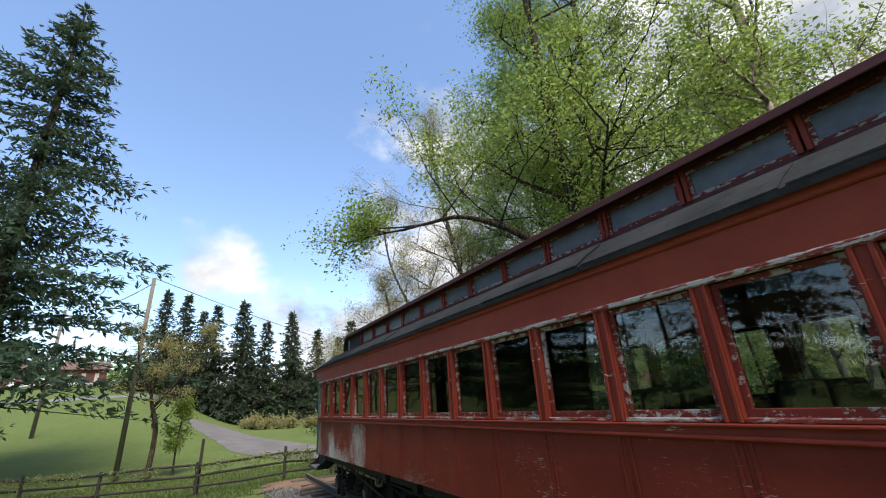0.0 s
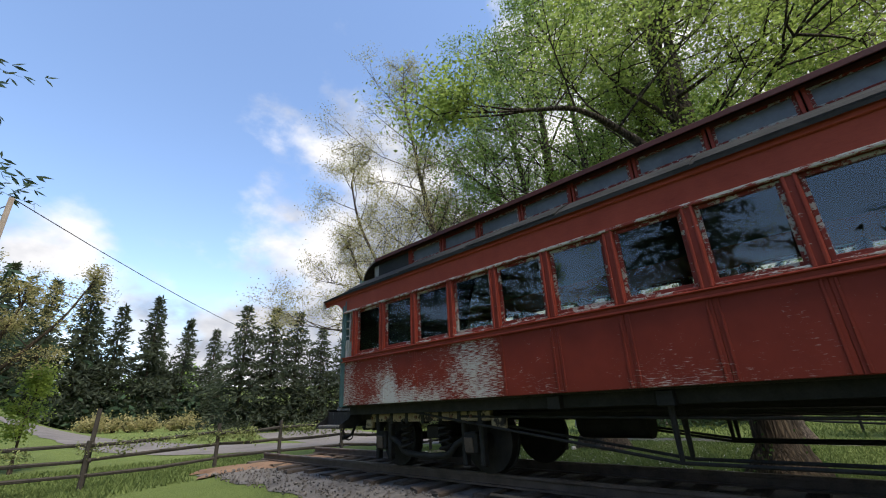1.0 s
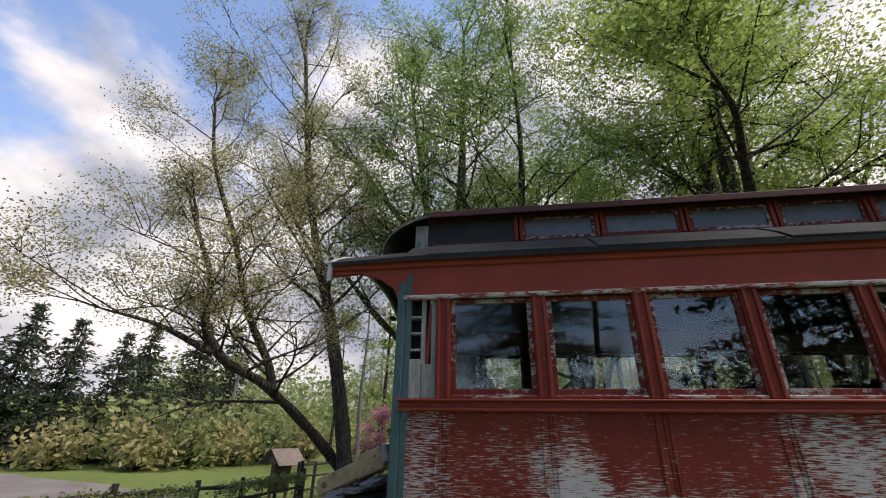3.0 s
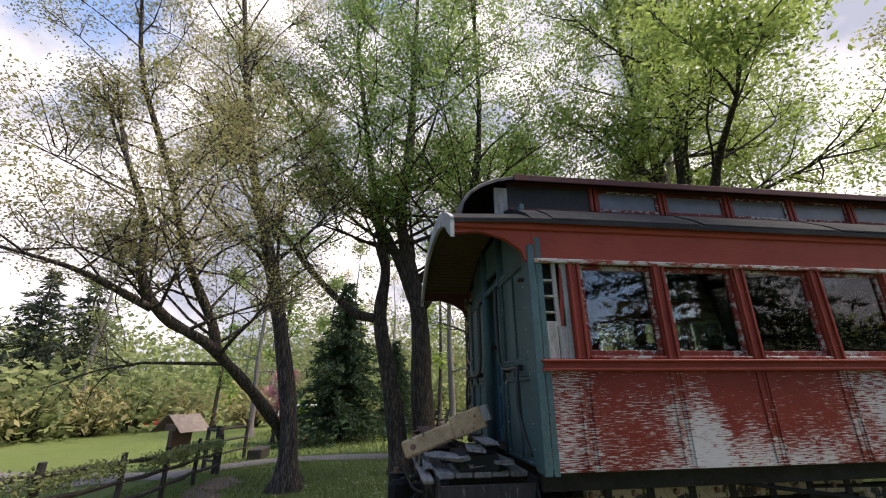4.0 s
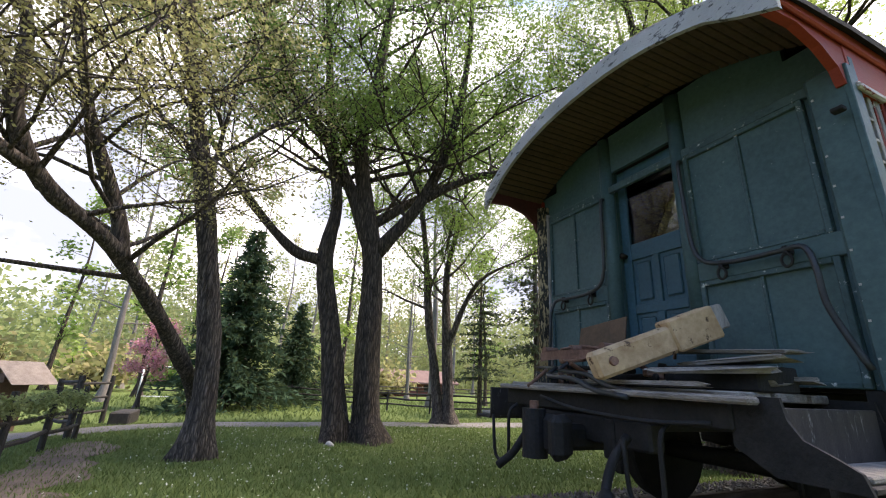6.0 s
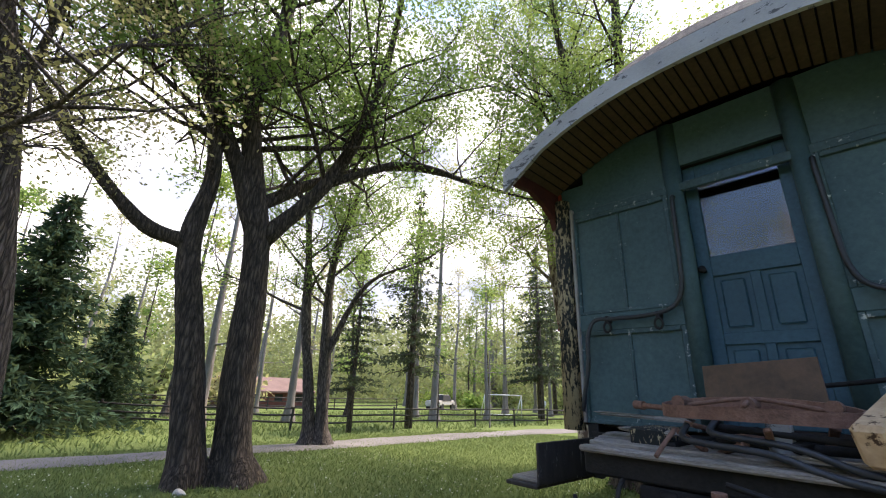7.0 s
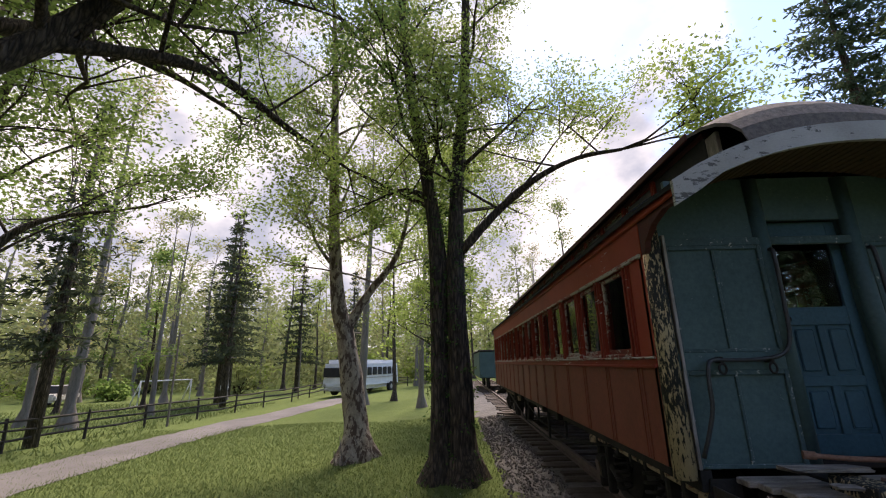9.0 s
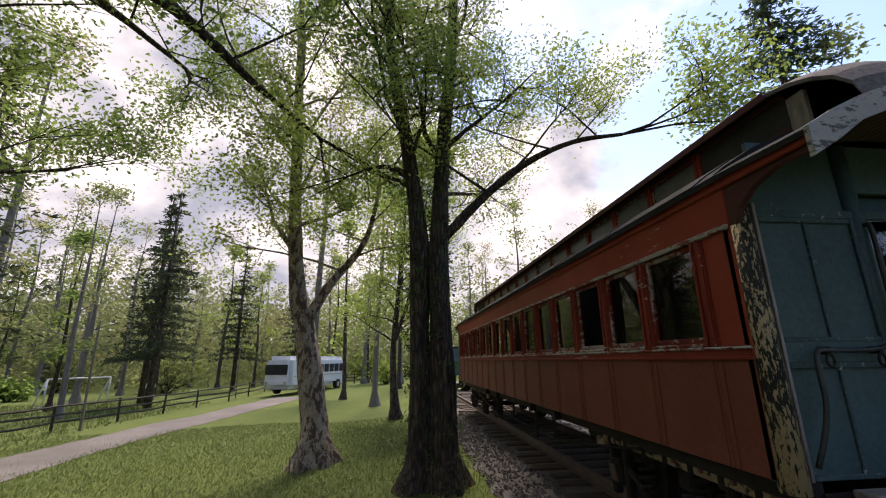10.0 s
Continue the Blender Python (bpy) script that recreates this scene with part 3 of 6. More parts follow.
        wd = cpart("window", bm, m_sash)
        x0, x1 = o(0.036, 0.040)
        tilt = random.Random(i * 7 + side).uniform(-0.6, 0.6)
        pane = part("pane", obox(pose((x0 + x1) / 2, (y0 + y1) / 2, (z0 + z1 + 0.035) / 2, 0, tilt, tilt * 0.7), 0.004, y1 - y0 - 0.075, z1 - z0 - 0.11), m_glass, wd)
        pane.visible_shadow = False
        x0, x1 = o(-0.022, 0.022)
        part("sill", box(x0, x1, y0, y1, z0, z0 + 0.028, 0.006), m_sill, wd)
# underframe, floor, lining
cpart("side_sill", box(0.19, 0.28, -LEN, 0.0, SILL - 0.16, SILL - 0.004, 0.006), m_iron)
cpart("side_sill", box(W - 0.28, W - 0.19, -LEN, 0.0, SILL - 0.16, SILL - 0.004, 0.006), m_iron)
for x in (1.0, 1.95):
    cpart("centre_sill", box(x - 0.07, x + 0.07, -LEN, 0.7, SILL - 0.28, SILL - 0.02, 0.006), m_iron)
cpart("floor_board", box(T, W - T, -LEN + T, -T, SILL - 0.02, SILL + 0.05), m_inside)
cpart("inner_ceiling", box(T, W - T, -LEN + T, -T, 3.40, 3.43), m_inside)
for y in (-4.2, -5.4, -8.2, -9.4):
    cpart("cross_bearer", box(0.1, W - 0.1, y - 0.08, y + 0.08, SILL - 0.17, SILL - 0.03, 0.006), m_iron)
# truss rods with queen posts
for x in (0.22, 0.55, W - 0.55, W - 0.22):
    bar("truss_rod", [(x, -1.2, SILL - 0.08), (x, -5.4, 0.74), (x, -8.2, 0.74), (x, -12.4, SILL - 0.08)], 0.018, m_iron, coach, 6, 1).matrix_basis = CM
    for y in (-5.4, -8.2):
        v, f = cyl((x, y, 0.74), (x, y, SILL - 0.14), 0.022, 0.034, 10)
        cpart("queen_post", mesh_from("queen_post", v, f, m_iron))
for x, z0, z1 in ((0.35, 1.18, 1.02), (0.75, 1.22, 1.12), (1.3, 1.10, 1.10), (2.4, 1.2, 1.1)):
    bar("brake_rod", [(x, -2.5, z0), (x, -11.0, z1)], 0.016, m_iron, coach, 6).matrix_basis = CM
v, f = cyl((1.9, -4.6, 1.0), (1.9, -3.6, 1.0), 0.2, 0.2, 18)
cpart("brake_cylinder", mesh_from("brake_cylinder", v, f, m_iron, False))

# roofs
def loft(profile_a, ya, profile_b, yb, thick, material):
    """A slab between two cross-sections (x, z) at two places along the coach."""
    v, f, n = [], [], len(profile_a)
    for prof, y in ((profile_a, ya), (profile_b, yb)):
        v += [(x, y, z) for x, z in prof] + [(x, y, z - thick) for x, z in prof]
    for i in range(n - 1):
        f.append((i, i + 1, 2 * n + i + 1, 2 * n + i))
        f.append((n + i, 3 * n + i, 3 * n + i + 1, n + i + 1))
        f.append((i, n + i, n + i + 1, i + 1))
        f.append((2 * n + i, 2 * n + i + 1, 3 * n + i + 1, 3 * n + i))
    f.append((0, 2 * n, 3 * n, n))
    f.append((n - 1, 2 * n - 1, 4 * n - 1, 3 * n - 1))
    return v, f


CL = 0.76          # clerestory wall from the side
lower = [(-0.07, EAVE + 0.02), (0.06, EAVE + 0.12), (0.3, EAVE + 0.27), (0.55, EAVE + 0.39), (CL + 0.05, EAVE + 0.48)]
for side in (0, 1):
    prof = lower if side == 0 else [(W - x, z) for x, z in reversed(lower)]
    v, f = loft(prof, 0.0, prof, -LEN, 0.045, m_roof)
    cpart("lower_roof", mesh_from("lower_roof", v, f, m_roof), None, "dark tar-paper roof deck")
    # lapped roofing sheets with lifted edges along the eave
    for k in range(9):
        y = -0.2 - k * 1.5
        dz = 0.012 + 0.006 * (k % 3)
        sheet = [(x, z + dz) for x, z in prof[:3]] if side == 0 else [(x, z + dz) for x, z in prof[2:]]
        v, f = loft(sheet, y, sheet, y - 1.46, 0.014, m_roof)
        cpart("roofing_sheet", mesh_from("roofing_sheet", v, f, m_roof))


def arch(z_edge, z_mid, x0, x1, n=17, power=2.3):
    c, h = (x0 + x1) / 2, (x1 - x0) / 2
    return [(x0 + (x1 - x0) * i / (n - 1), z_edge + (z_mid - z_edge) * (1 - abs((x0 + (x1 - x0) * i / (n - 1) - c) / h) ** power)) for i in range(n)]


def y_at(dy, end):
    return dy if end == 0 else -LEN - dy


for end in (0, 1):
    a, b = arch(EAVE + 0.02, 3.90, -0.07, W + 0.07), arch(EAVE + 0.0, 3.87, -0.05, W + 0.05)
    v, f = loft(a, y_at(-0.03, end), b, y_at(0.70, end), 0.04, m_roof)
    hood = cpart("platform_hood", mesh_from("platform_hood", v, f, m_roof), None, "arched hood over the open platform")
    # weathered fascia board along the front edge
    n = len(b)
    low = [(x, z - 0.17 + (0.03 if 0.25 < x < W - 0.25 else -0.01)) for x, z in b]
    v = [(x, y_at(0.70, end), z + 0.012) for x, z in b] + [(x, y_at(0.70, end), z) for x, z in low]
    v += [(x, y_at(0.735, end), z + 0.012) for x, z in b] + [(x, y_at(0.735, end), z) for x, z in low]
    f = []
    for i in range(n - 1):
        for q in ((0, n), (3 * n, 2 * n), (2 * n, 0), (n, 3 * n)):
            f.append((q[0] + i, q[0] + i + 1, q[1] + i + 1, q[1] + i))
    f += [(0, n, 3 * n, 2 * n), (n - 1, 3 * n - 1, 4 * n - 1, 2 * n - 1)]
    part("fascia", mesh_from("fascia", v, f, m_hood), None, hood, "weathered white-grey fascia board")
    # narrow ceiling boards under the hood, running out from the wall
    for i in range(42):
        x = 0.08 + i * (W - 0.16) / 41
        u = abs((x - W / 2) / (W / 2 + 0.05)) ** 2.3
        z = 3.835 - 0.44 * u
        slope = math.degrees(math.atan((3.835 - 0.44 * abs((x + 0.02 - W / 2) / (W / 2 + 0.05)) ** 2.3 - z) / 0.02))
        if end == 0:
            part("ceiling_board", obox(pose(x, 0.35, z - 0.012, 0, -slope, 0), 0.058 / max(0.5, math.cos(radians(slope))), 0.69, 0.014, 0.005), m_ceiling, hood)
    for xs in ((0.0, 0.05), (W - 0.05, W)):
        bm = bmesh.new()
        pr = [(0.0, EAVE + 0.01), (0.70, EAVE + 0.01), (0.70, EAVE - 0.12), (0.45, EAVE - 0.10), (0.24, EAVE - 0.16), (0.10, EAVE - 0.26), (0.06, EAVE - 0.36), (0.0, EAVE - 0.36)]
        front = [bm.verts.new((xs[0], y_at(p, end), z)) for p, z in pr]
        back = [bm.verts.new((xs[1], y_at(p, end), z)) for p, z in pr]
        bm.faces.new(front)
        bm.faces.new(back[::-1])
        for i in range(len(pr)):
            bm.faces.new((front[i], front[(i + 1) % len(pr)], back[(i + 1) % len(pr)], back[i]))
        part("bracket", bm, m_red if xs[0] < 1 else m_maroon, hood)
# clerestory
CPITCH, CB, CT = 0.868, EAVE + 0.47, 4.27
for side in (0, 1):
    o = (lambda a, b, s=side: (a, b) if s == 0 else (W - b, W - a))
    x0, x1 = o(CL, CL + 0.05)
    cpart("clerestory_sill", box(x0, x1, -LEN + 0.05, -0.05, CB, CB + 0.05, 0.005), m_maroon)
    x0, x1 = o(CL - 0.01, CL + 0.05)
    cpart("clerestory_header", box(x0, x1, -LEN + 0.05, -0.05, CT - 0.05, CT + 0.01, 0.005), m_maroon)
    for y0, y1 in ((-1.06, -0.05), (-LEN + 0.05, -LEN + 1.06)):
        x0, x1 = o(CL + 0.004, CL + 0.04)
        cpart("clerestory_panel", box(x0, x1, y0, y1, CB + 0.05, CT - 0.05), m_black)
    for i in range(14):
        y = -1.08 - i * CPITCH
        x0, x1 = o(CL - 0.022, CL + 0.05)
        for dy in (0.028, -0.028):
            cpart("clerestory_post", box(x0, x1, y + dy - 0.02, y + dy + 0.02, CB + 0.03, CT - 0.03, 0.006), m_red_trim)
        if i == 13:
            break
        ya, yb = y - CPITCH + 0.05, y - 0.05
        bm = bmesh.new()
        x0, x1 = o(CL + 0.005, CL + 0.035)
        box(x0, x1, ya, ya + 0.03, CB + 0.05, CT - 0.05, 0, bm)
        box(x0, x1, yb - 0.03, yb, CB + 0.05, CT - 0.05, 0, bm)
        box(x0, x1, ya + 0.03, yb - 0.03, CT - 0.075, CT - 0.05, 0, bm)
        box(x0, x1, ya + 0.03, yb - 0.03, CB + 0.05, CB + 0.08, 0, bm)
        light = cpart("clerestory_window", bm, m_sash)
        x0, x1 = o(CL + 0.018, CL + 0.024)
        part("pane", box(x0, x1, ya + 0.03, yb - 0.03, CB + 0.08, CT - 0.075), m_dirtyglass, light, "dusty grey pane")
top = arch(CT + 0.01, 4.50, CL - 0.12, W - CL + 0.12, 13)
v, f = loft(top, -0.10, top, -LEN + 0.10, 0.05, m_roof)
cpart("upper_roof", mesh_from("upper_roof", v, f, m_roof), None, "dark tar-paper clerestory roof")
for side in (0, 1):
    xs = (CL - 0.14, CL - 0.115) if side == 0 else (W - CL + 0.115, W - CL + 0.14)
    cpart("roof_edge", box(xs[0], xs[1], -LEN + 0.1, -0.1, CT - 0.045, CT + 0.03, 0.006), m_maroon)
for end in (0, 1):
    prev = (top, -0.10)
    for k in range(1, 6):
        s = k / 5
        drop = 0.46 * s ** 1.7
        prof = arch(CT + 0.01 - drop * 0.85, 4.50 - drop * 1.15, CL - 0.12 + 0.12 * s, W - CL + 0.12 - 0.12 * s, 13)
        yy = -0.10 + 0.58 * math.sin(s * math.pi / 2)
        v, f = loft(prev[0], y_at(prev[1], end), prof, y_at(yy, end), 0.035, m_roof)
        cpart("roof_nose", mesh_from("roof_nose", v, f, m_nose))
        prev = (prof, yy)
    for x in (CL + 0.01, W - CL - 0.05):
        ys = sorted((y_at(-0.06, end), y_at(0.10, end)))
        cpart("nose_cheek", box(x, x + 0.04, ys[0], ys[1], CB - 0.06, CT - 0.07, 0.004), m_greywood)


# ---- end wall, door and platform ----
def end_panel(x0, x1, parent):
    """A framed panel with a raised border and a middle batten, upper and lower field."""
    for z0, z1 in ((SILL, 2.12), (2.26, 3.15)):
        part("field", box(x0, x1, -0.035, -0.012, z0, z1), m_green, parent)
        c = (x0 + x1) / 2
        part("batten", box(c - 0.012, c + 0.012, -0.014, 0.006, z0, z1, 0.004), m_green_worn, parent)
        for a, b, p, q in ((x0, x0 + 0.035, z0, z1), (x1 - 0.035, x1, z0, z1), (x0 + 0.035, x1 - 0.035, z1 - 0.035, z1), (x0 + 0.035, x1 - 0.035, z0, z0 + 0.03)):
            part("moulding", box(a, b, -0.012, 0.012, p, q, 0.005), m_green_worn, parent)


for end in (0, 1):
    em = CM if end == 0 else CM @ pose(W, -LEN, 0, 0, 0, 180)
    wall = part("end_wall", box(0.0, 1.16, -0.07, -0.03, SILL, 3.50), m_green, coach, "dark blue-green painted end wall", em)
    part("wall_board", box(1.84, W, -0.07, -0.03, SILL, 3.50), m_green, wall)
    part("wall_board", box(0.3, W - 0.3, -0.07, -0.03, 3.50, 3.78), m_green, wall)
    part("wall_board", box(1.16, 1.84, -0.07, -0.03, 3.38, 3.50), m_green, wall)
    end_panel(0.24, 1.06, wall)
    end_panel(1.94, 2.76, wall)
    for x0, x1 in ((1.06, 1.16), (1.84, 1.94)):
        part("door_jamb", box(x0, x1, -0.16, -0.03, SILL, 3.42, 0.006), m_green, wall)
        v, f = cyl(((x0 + x1) / 2, -0.035, SILL), ((x0 + x1) / 2, -0.035, 3.76), 0.066, 0.066, 24)
        part("half_column", mesh_from("half_column", v, f, m_green, True), None, wall, "rounded blue-green column beside the door")
    part("top_rail", box(0.12, W - 0.12, -0.03, 0.01, 3.15, 3.22, 0.006), m_green_worn, wall)
    for x0, x1 in ((0.16, 1.06), (1.94, W - 0.16)):
        part("mid_rail", box(x0, x1, -0.03, 0.012, 2.12, 2.26, 0.006), m_green, wall)
    # rounded corner posts
    post = part("corner_post", box(-0.012, 0.20, -0.03, 0.045, SILL - 0.02, 3.24, 0.018), m_green, wall, "dark green corner post with nail holes")
    part("corner_filler", box(-0.008, 0.07, -0.075, -0.028, SILL - 0.02, 3.30), m_green, wall)
    part("corner_cover", box(-0.016, 0.02, -0.014, 0.05, SILL - 0.02, 3.22, 0.006), m_green, wall)
    for k in range(9):
        part("nail_head", box(0.165, 0.177, 0.043, 0.05, 1.55 + k * 0.19, 1.562 + k * 0.19), m_stone, wall)
    v, f = cyl((W - 0.08, 0.0, SILL - 0.06), (W - 0.08, 0.0, 3.36), 0.085, 0.075, 20)
    part("corner_post", mesh_from("corner_post", v, f, m_post, True), None, wall, "rotted corner post, paint flaked to pale wood")
    part("corner_strip", box(W - 0.20, W - 0.175, -0.01, 0.035, SILL, 3.25, 0.004), m_greywood, wall)
    # door: glazed above, four raised panels below
    door = part("door", box(1.16, 1.84, -0.15, -0.11, SILL, 1.46), m_door, coach, "blue-green panelled end door with a glazed upper half", em)
    for a, b, p, q in ((1.16, 1.25, 1.46, 3.38), (1.75, 1.84, 1.46, 3.38), (1.25, 1.75, 3.22, 3.38), (1.25, 1.75, 2.47, 2.62), (1.25, 1.75, 1.98, 2.06), (1.25, 1.75, 1.46, 1.62), (1.47, 1.53, 1.62, 1.98), (1.47, 1.53, 2.06, 2.47)):
        part("rail", box(a, b, -0.15, -0.11, p, q, 0.004), m_door, door)
    for x0 in (1.25, 1.53):
        for z0, z1 in ((1.62, 1.98), (2.06, 2.47)):
            part("panel", box(x0, x0 + 0.22, -0.142, -0.13, z0, z1), m_door, door)
            part("raised_field", box(x0 + 0.035, x0 + 0.185, -0.132, -0.118, z0 + 0.035, z1 - 0.035, 0.012), m_door, door)
    gp = part("pane", box(1.25, 1.75, -0.132, -0.128, 2.62, 3.22), m_glass, door)
    gp.visible_shadow = False
    v, f = cyl((1.80, -0.11, 2.52), (1.80, -0.05, 2.52), 0.018, 0.028, 12)
    part("door_knob", mesh_from("door_knob", v, f, m_iron, True), None, door, "dark metal knob")
    # bent grab rails on both panels
    for flip in (0, 1):
        def fx(x, flip=flip):
            return W - x if flip == 0 else x
        grab = [(fx(1.06), 0.03, 3.10), (fx(1.06), 0.07, 3.05), (fx(1.05), 0.07, 2.6), (fx(1.03), 0.07, 2.36), (fx(0.95), 0.07, 2.24), (fx(0.75), 0.07, 2.20), (fx(0.50), 0.07, 2.20), (fx(0.36), 0.09, 2.19), (fx(0.31), 0.12, 2.05), (fx(0.30), 0.12, 1.85), (fx(0.25), 0.10, 1.66), (fx(0.20), 0.07, 1.50)]
        gr = bar("grab_rail", grab, 0.0165, m_pipe, None, 10, 4)
        gr.parent, gr.matrix_basis = coach, em
        for x in (fx(0.46), fx(0.85)):
            part("clamp", box(x - 0.016, x + 0.016, -0.02, 0.085, 2.175, 2.225, 0.006), m_iron, gr)
            v, f = [], []
            ring = [(x + 0.028 * math.sin(a), 0.075, 2.135 + 0.04 * math.cos(a)) for a in [k * math.pi / 6 for k in range(13)]]
            tube(v, f, ring, [0.009] * 13, 6)
            part("hook", mesh_from("hook", v, f, m_iron, True), None, gr, "small iron ring under the rail")
    lamp = part("lamp_bracket", box(0.02, 0.08, 0.08, 0.13, 2.90, 2.93, 0.006), m_iron, wall)
    # deck, end beam, steps
    for k in range(5):
        dy = 0.04 + k * 0.155
        part("deck_board", box(0.42 + 0.02 * (k % 2), W - 0.42 - 0.05 * k, dy, dy + 0.145, SILL - 0.085, SILL - 0.04, 0.008), m_deckwood, wall)
    part("end_beam", box(0.44, W - 0.60, 0.70, 0.84, SILL - 0.22, SILL - 0.09, 0.012), m_iron, wall)
    part("edge_plank", box(0.30, W - 0.62, 0.84, 0.93, SILL - 0.095, SILL - 0.06, 0.01), m_deckwood, wall, "split weathered plank")
    for xa, xb, out in ((0.06, 0.46, -1), (W - 0.46, W - 0.06, 1)):
        # curved sheet-iron cheeks with treads between them
        for yc in ((0.02, 0.80) if out < 0 else (0.02,)):
            bm = bmesh.new()
            pr = [(0.46, -0.06), (0.24, -0.06), (0.225, -0.15), (0.18, -0.22), (0.08, -0.27), (0.01, -0.31), (-0.01, -0.38), (0.30, -0.38), (0.46, -0.28)]
            pr = [(p if out < 0 else W - p, SILL + q) for p, q in pr]
            fr = [bm.verts.new((x, yc, z)) for x, z in pr]
            bk = [bm.verts.new((x, yc + 0.018, z)) for x, z in pr]
            bm.faces.new(fr)
            bm.faces.new(bk[::-1])
            for i in range(len(pr)):
                bm.faces.new((fr[i], fr[(i + 1) % len(pr)], bk[(i + 1) % len(pr)], bk[i]))
            part("step_cheek", bm, m_iron, wall, "curved black sheet-iron step side")
        def fx2(a, b, out=out):
            return (a, b) if out < 0 else (W - b, W - a)
        x0, x1 = fx2(-0.01, 0.24)
        part("step_tread", box(x0, x1, 0.04, 0.80, SILL - 0.375, SILL - 0.35, 0.006), m_redbrown, wall)
        x0, x1 = fx2(0.01, 0.22)
        part("step_plank", box(x0, x1, 0.06, 0.76, SILL - 0.349, SILL - 0.32, 0.008), m_deckwood, wall)
        x0, x1 = fx2(0.24, 0.26)
        part("step_riser", box(x0, x1, 0.04, 0.80, SILL - 0.35, SILL - 0.10, 0.004), m_redbrown, wall)
    # coupler, buffer beam irons and hoses
    coupler = part("coupler", box(1.40, 1.55, 0.6, 1.02, 0.96, 1.12, 0.03), m_iron, coach, "rusty black knuckle coupler", em)
    v, f = cyl((1.60, 1.10, 0.90), (1.60, 1.10, 1.20), 0.085, 0.08, 18)
    part("knuckle", mesh_from("knuckle", v, f, m_iron), None, coupler)
    part("jaw", obox(pose(1.36, 1.08, 1.05, 0, 0, 28), 0.10, 0.22, 0.26, 0.04), m_iron, coupler)
    part("head", box(1.34, 1.64, 0.98, 1.09, 0.93, 1.17, 0.035), m_iron, coupler)
    v, f = cyl((1.60, 1.10, 1.20), (1.60, 1.10, 1.25), 0.03, 0.03, 12)
    part("pin", mesh_from("pin", v, f, m_rust), None, coupler)
    part("buffer_beam", box(0.9, 2.05, 0.72, 0.84, 1.02, 1.18, 0.015), m_iron, coupler)
    v, f = [], []
    tube(v, f, smooth_line([(0.5, 0.9, 1.22), (0.8, 0.97, 1.2), (1.3, 1.0, 1.22), (1.58, 1.06, 1.28)], 4), [0.012] * 13, 6)
    part("lift_lever", mesh_from("lift_lever", v, f, m_iron, True), None, coupler)
    v, f = [], []
    tube(v, f, smooth_line([(1.0, 0.9, 1.1), (1.0, 1.02, 0.98), (0.98, 1.1, 0.86), (0.92, 1.16, 0.82)], 4), [0.026] * 13, 8)
    tube(v, f, [(0.94, 1.14, 0.825), (0.84, 1.22, 0.80)], [0.04, 0.045], 10)
    part("hose", mesh_from("hose", v, f, m_iron, True), None, coupler, "perished rubber hose with an iron end")
    for x in (1.15, 1.85):
        part("strut", box(x, x + 0.09, 0.74, 0.86, 0.95, SILL - 0.24, 0.01), m_iron, coupler)
    for x in (0.72, 2.1):
        st = bar("stirrup", [(x, 0.9, 1.2), (x, 0.98, 1.12), (x + 0.02, 0.98, 0.82), (x + 0.2, 0.98, 0.8), (x + 0.24, 0.98, 1.1)], 0.013, m_iron, None, 6)
        st.parent, st.matrix_basis = coach, em
    hose = bar("air_hose", [(1.75, 0.8, 1.15), (1.78, 1.0, 1.06), (1.82, 1.12, 0.9), (1.9, 1.2, 0.8)], 0.028, m_iron, None, 8)
    hose.parent, hose.matrix_basis = coach, em


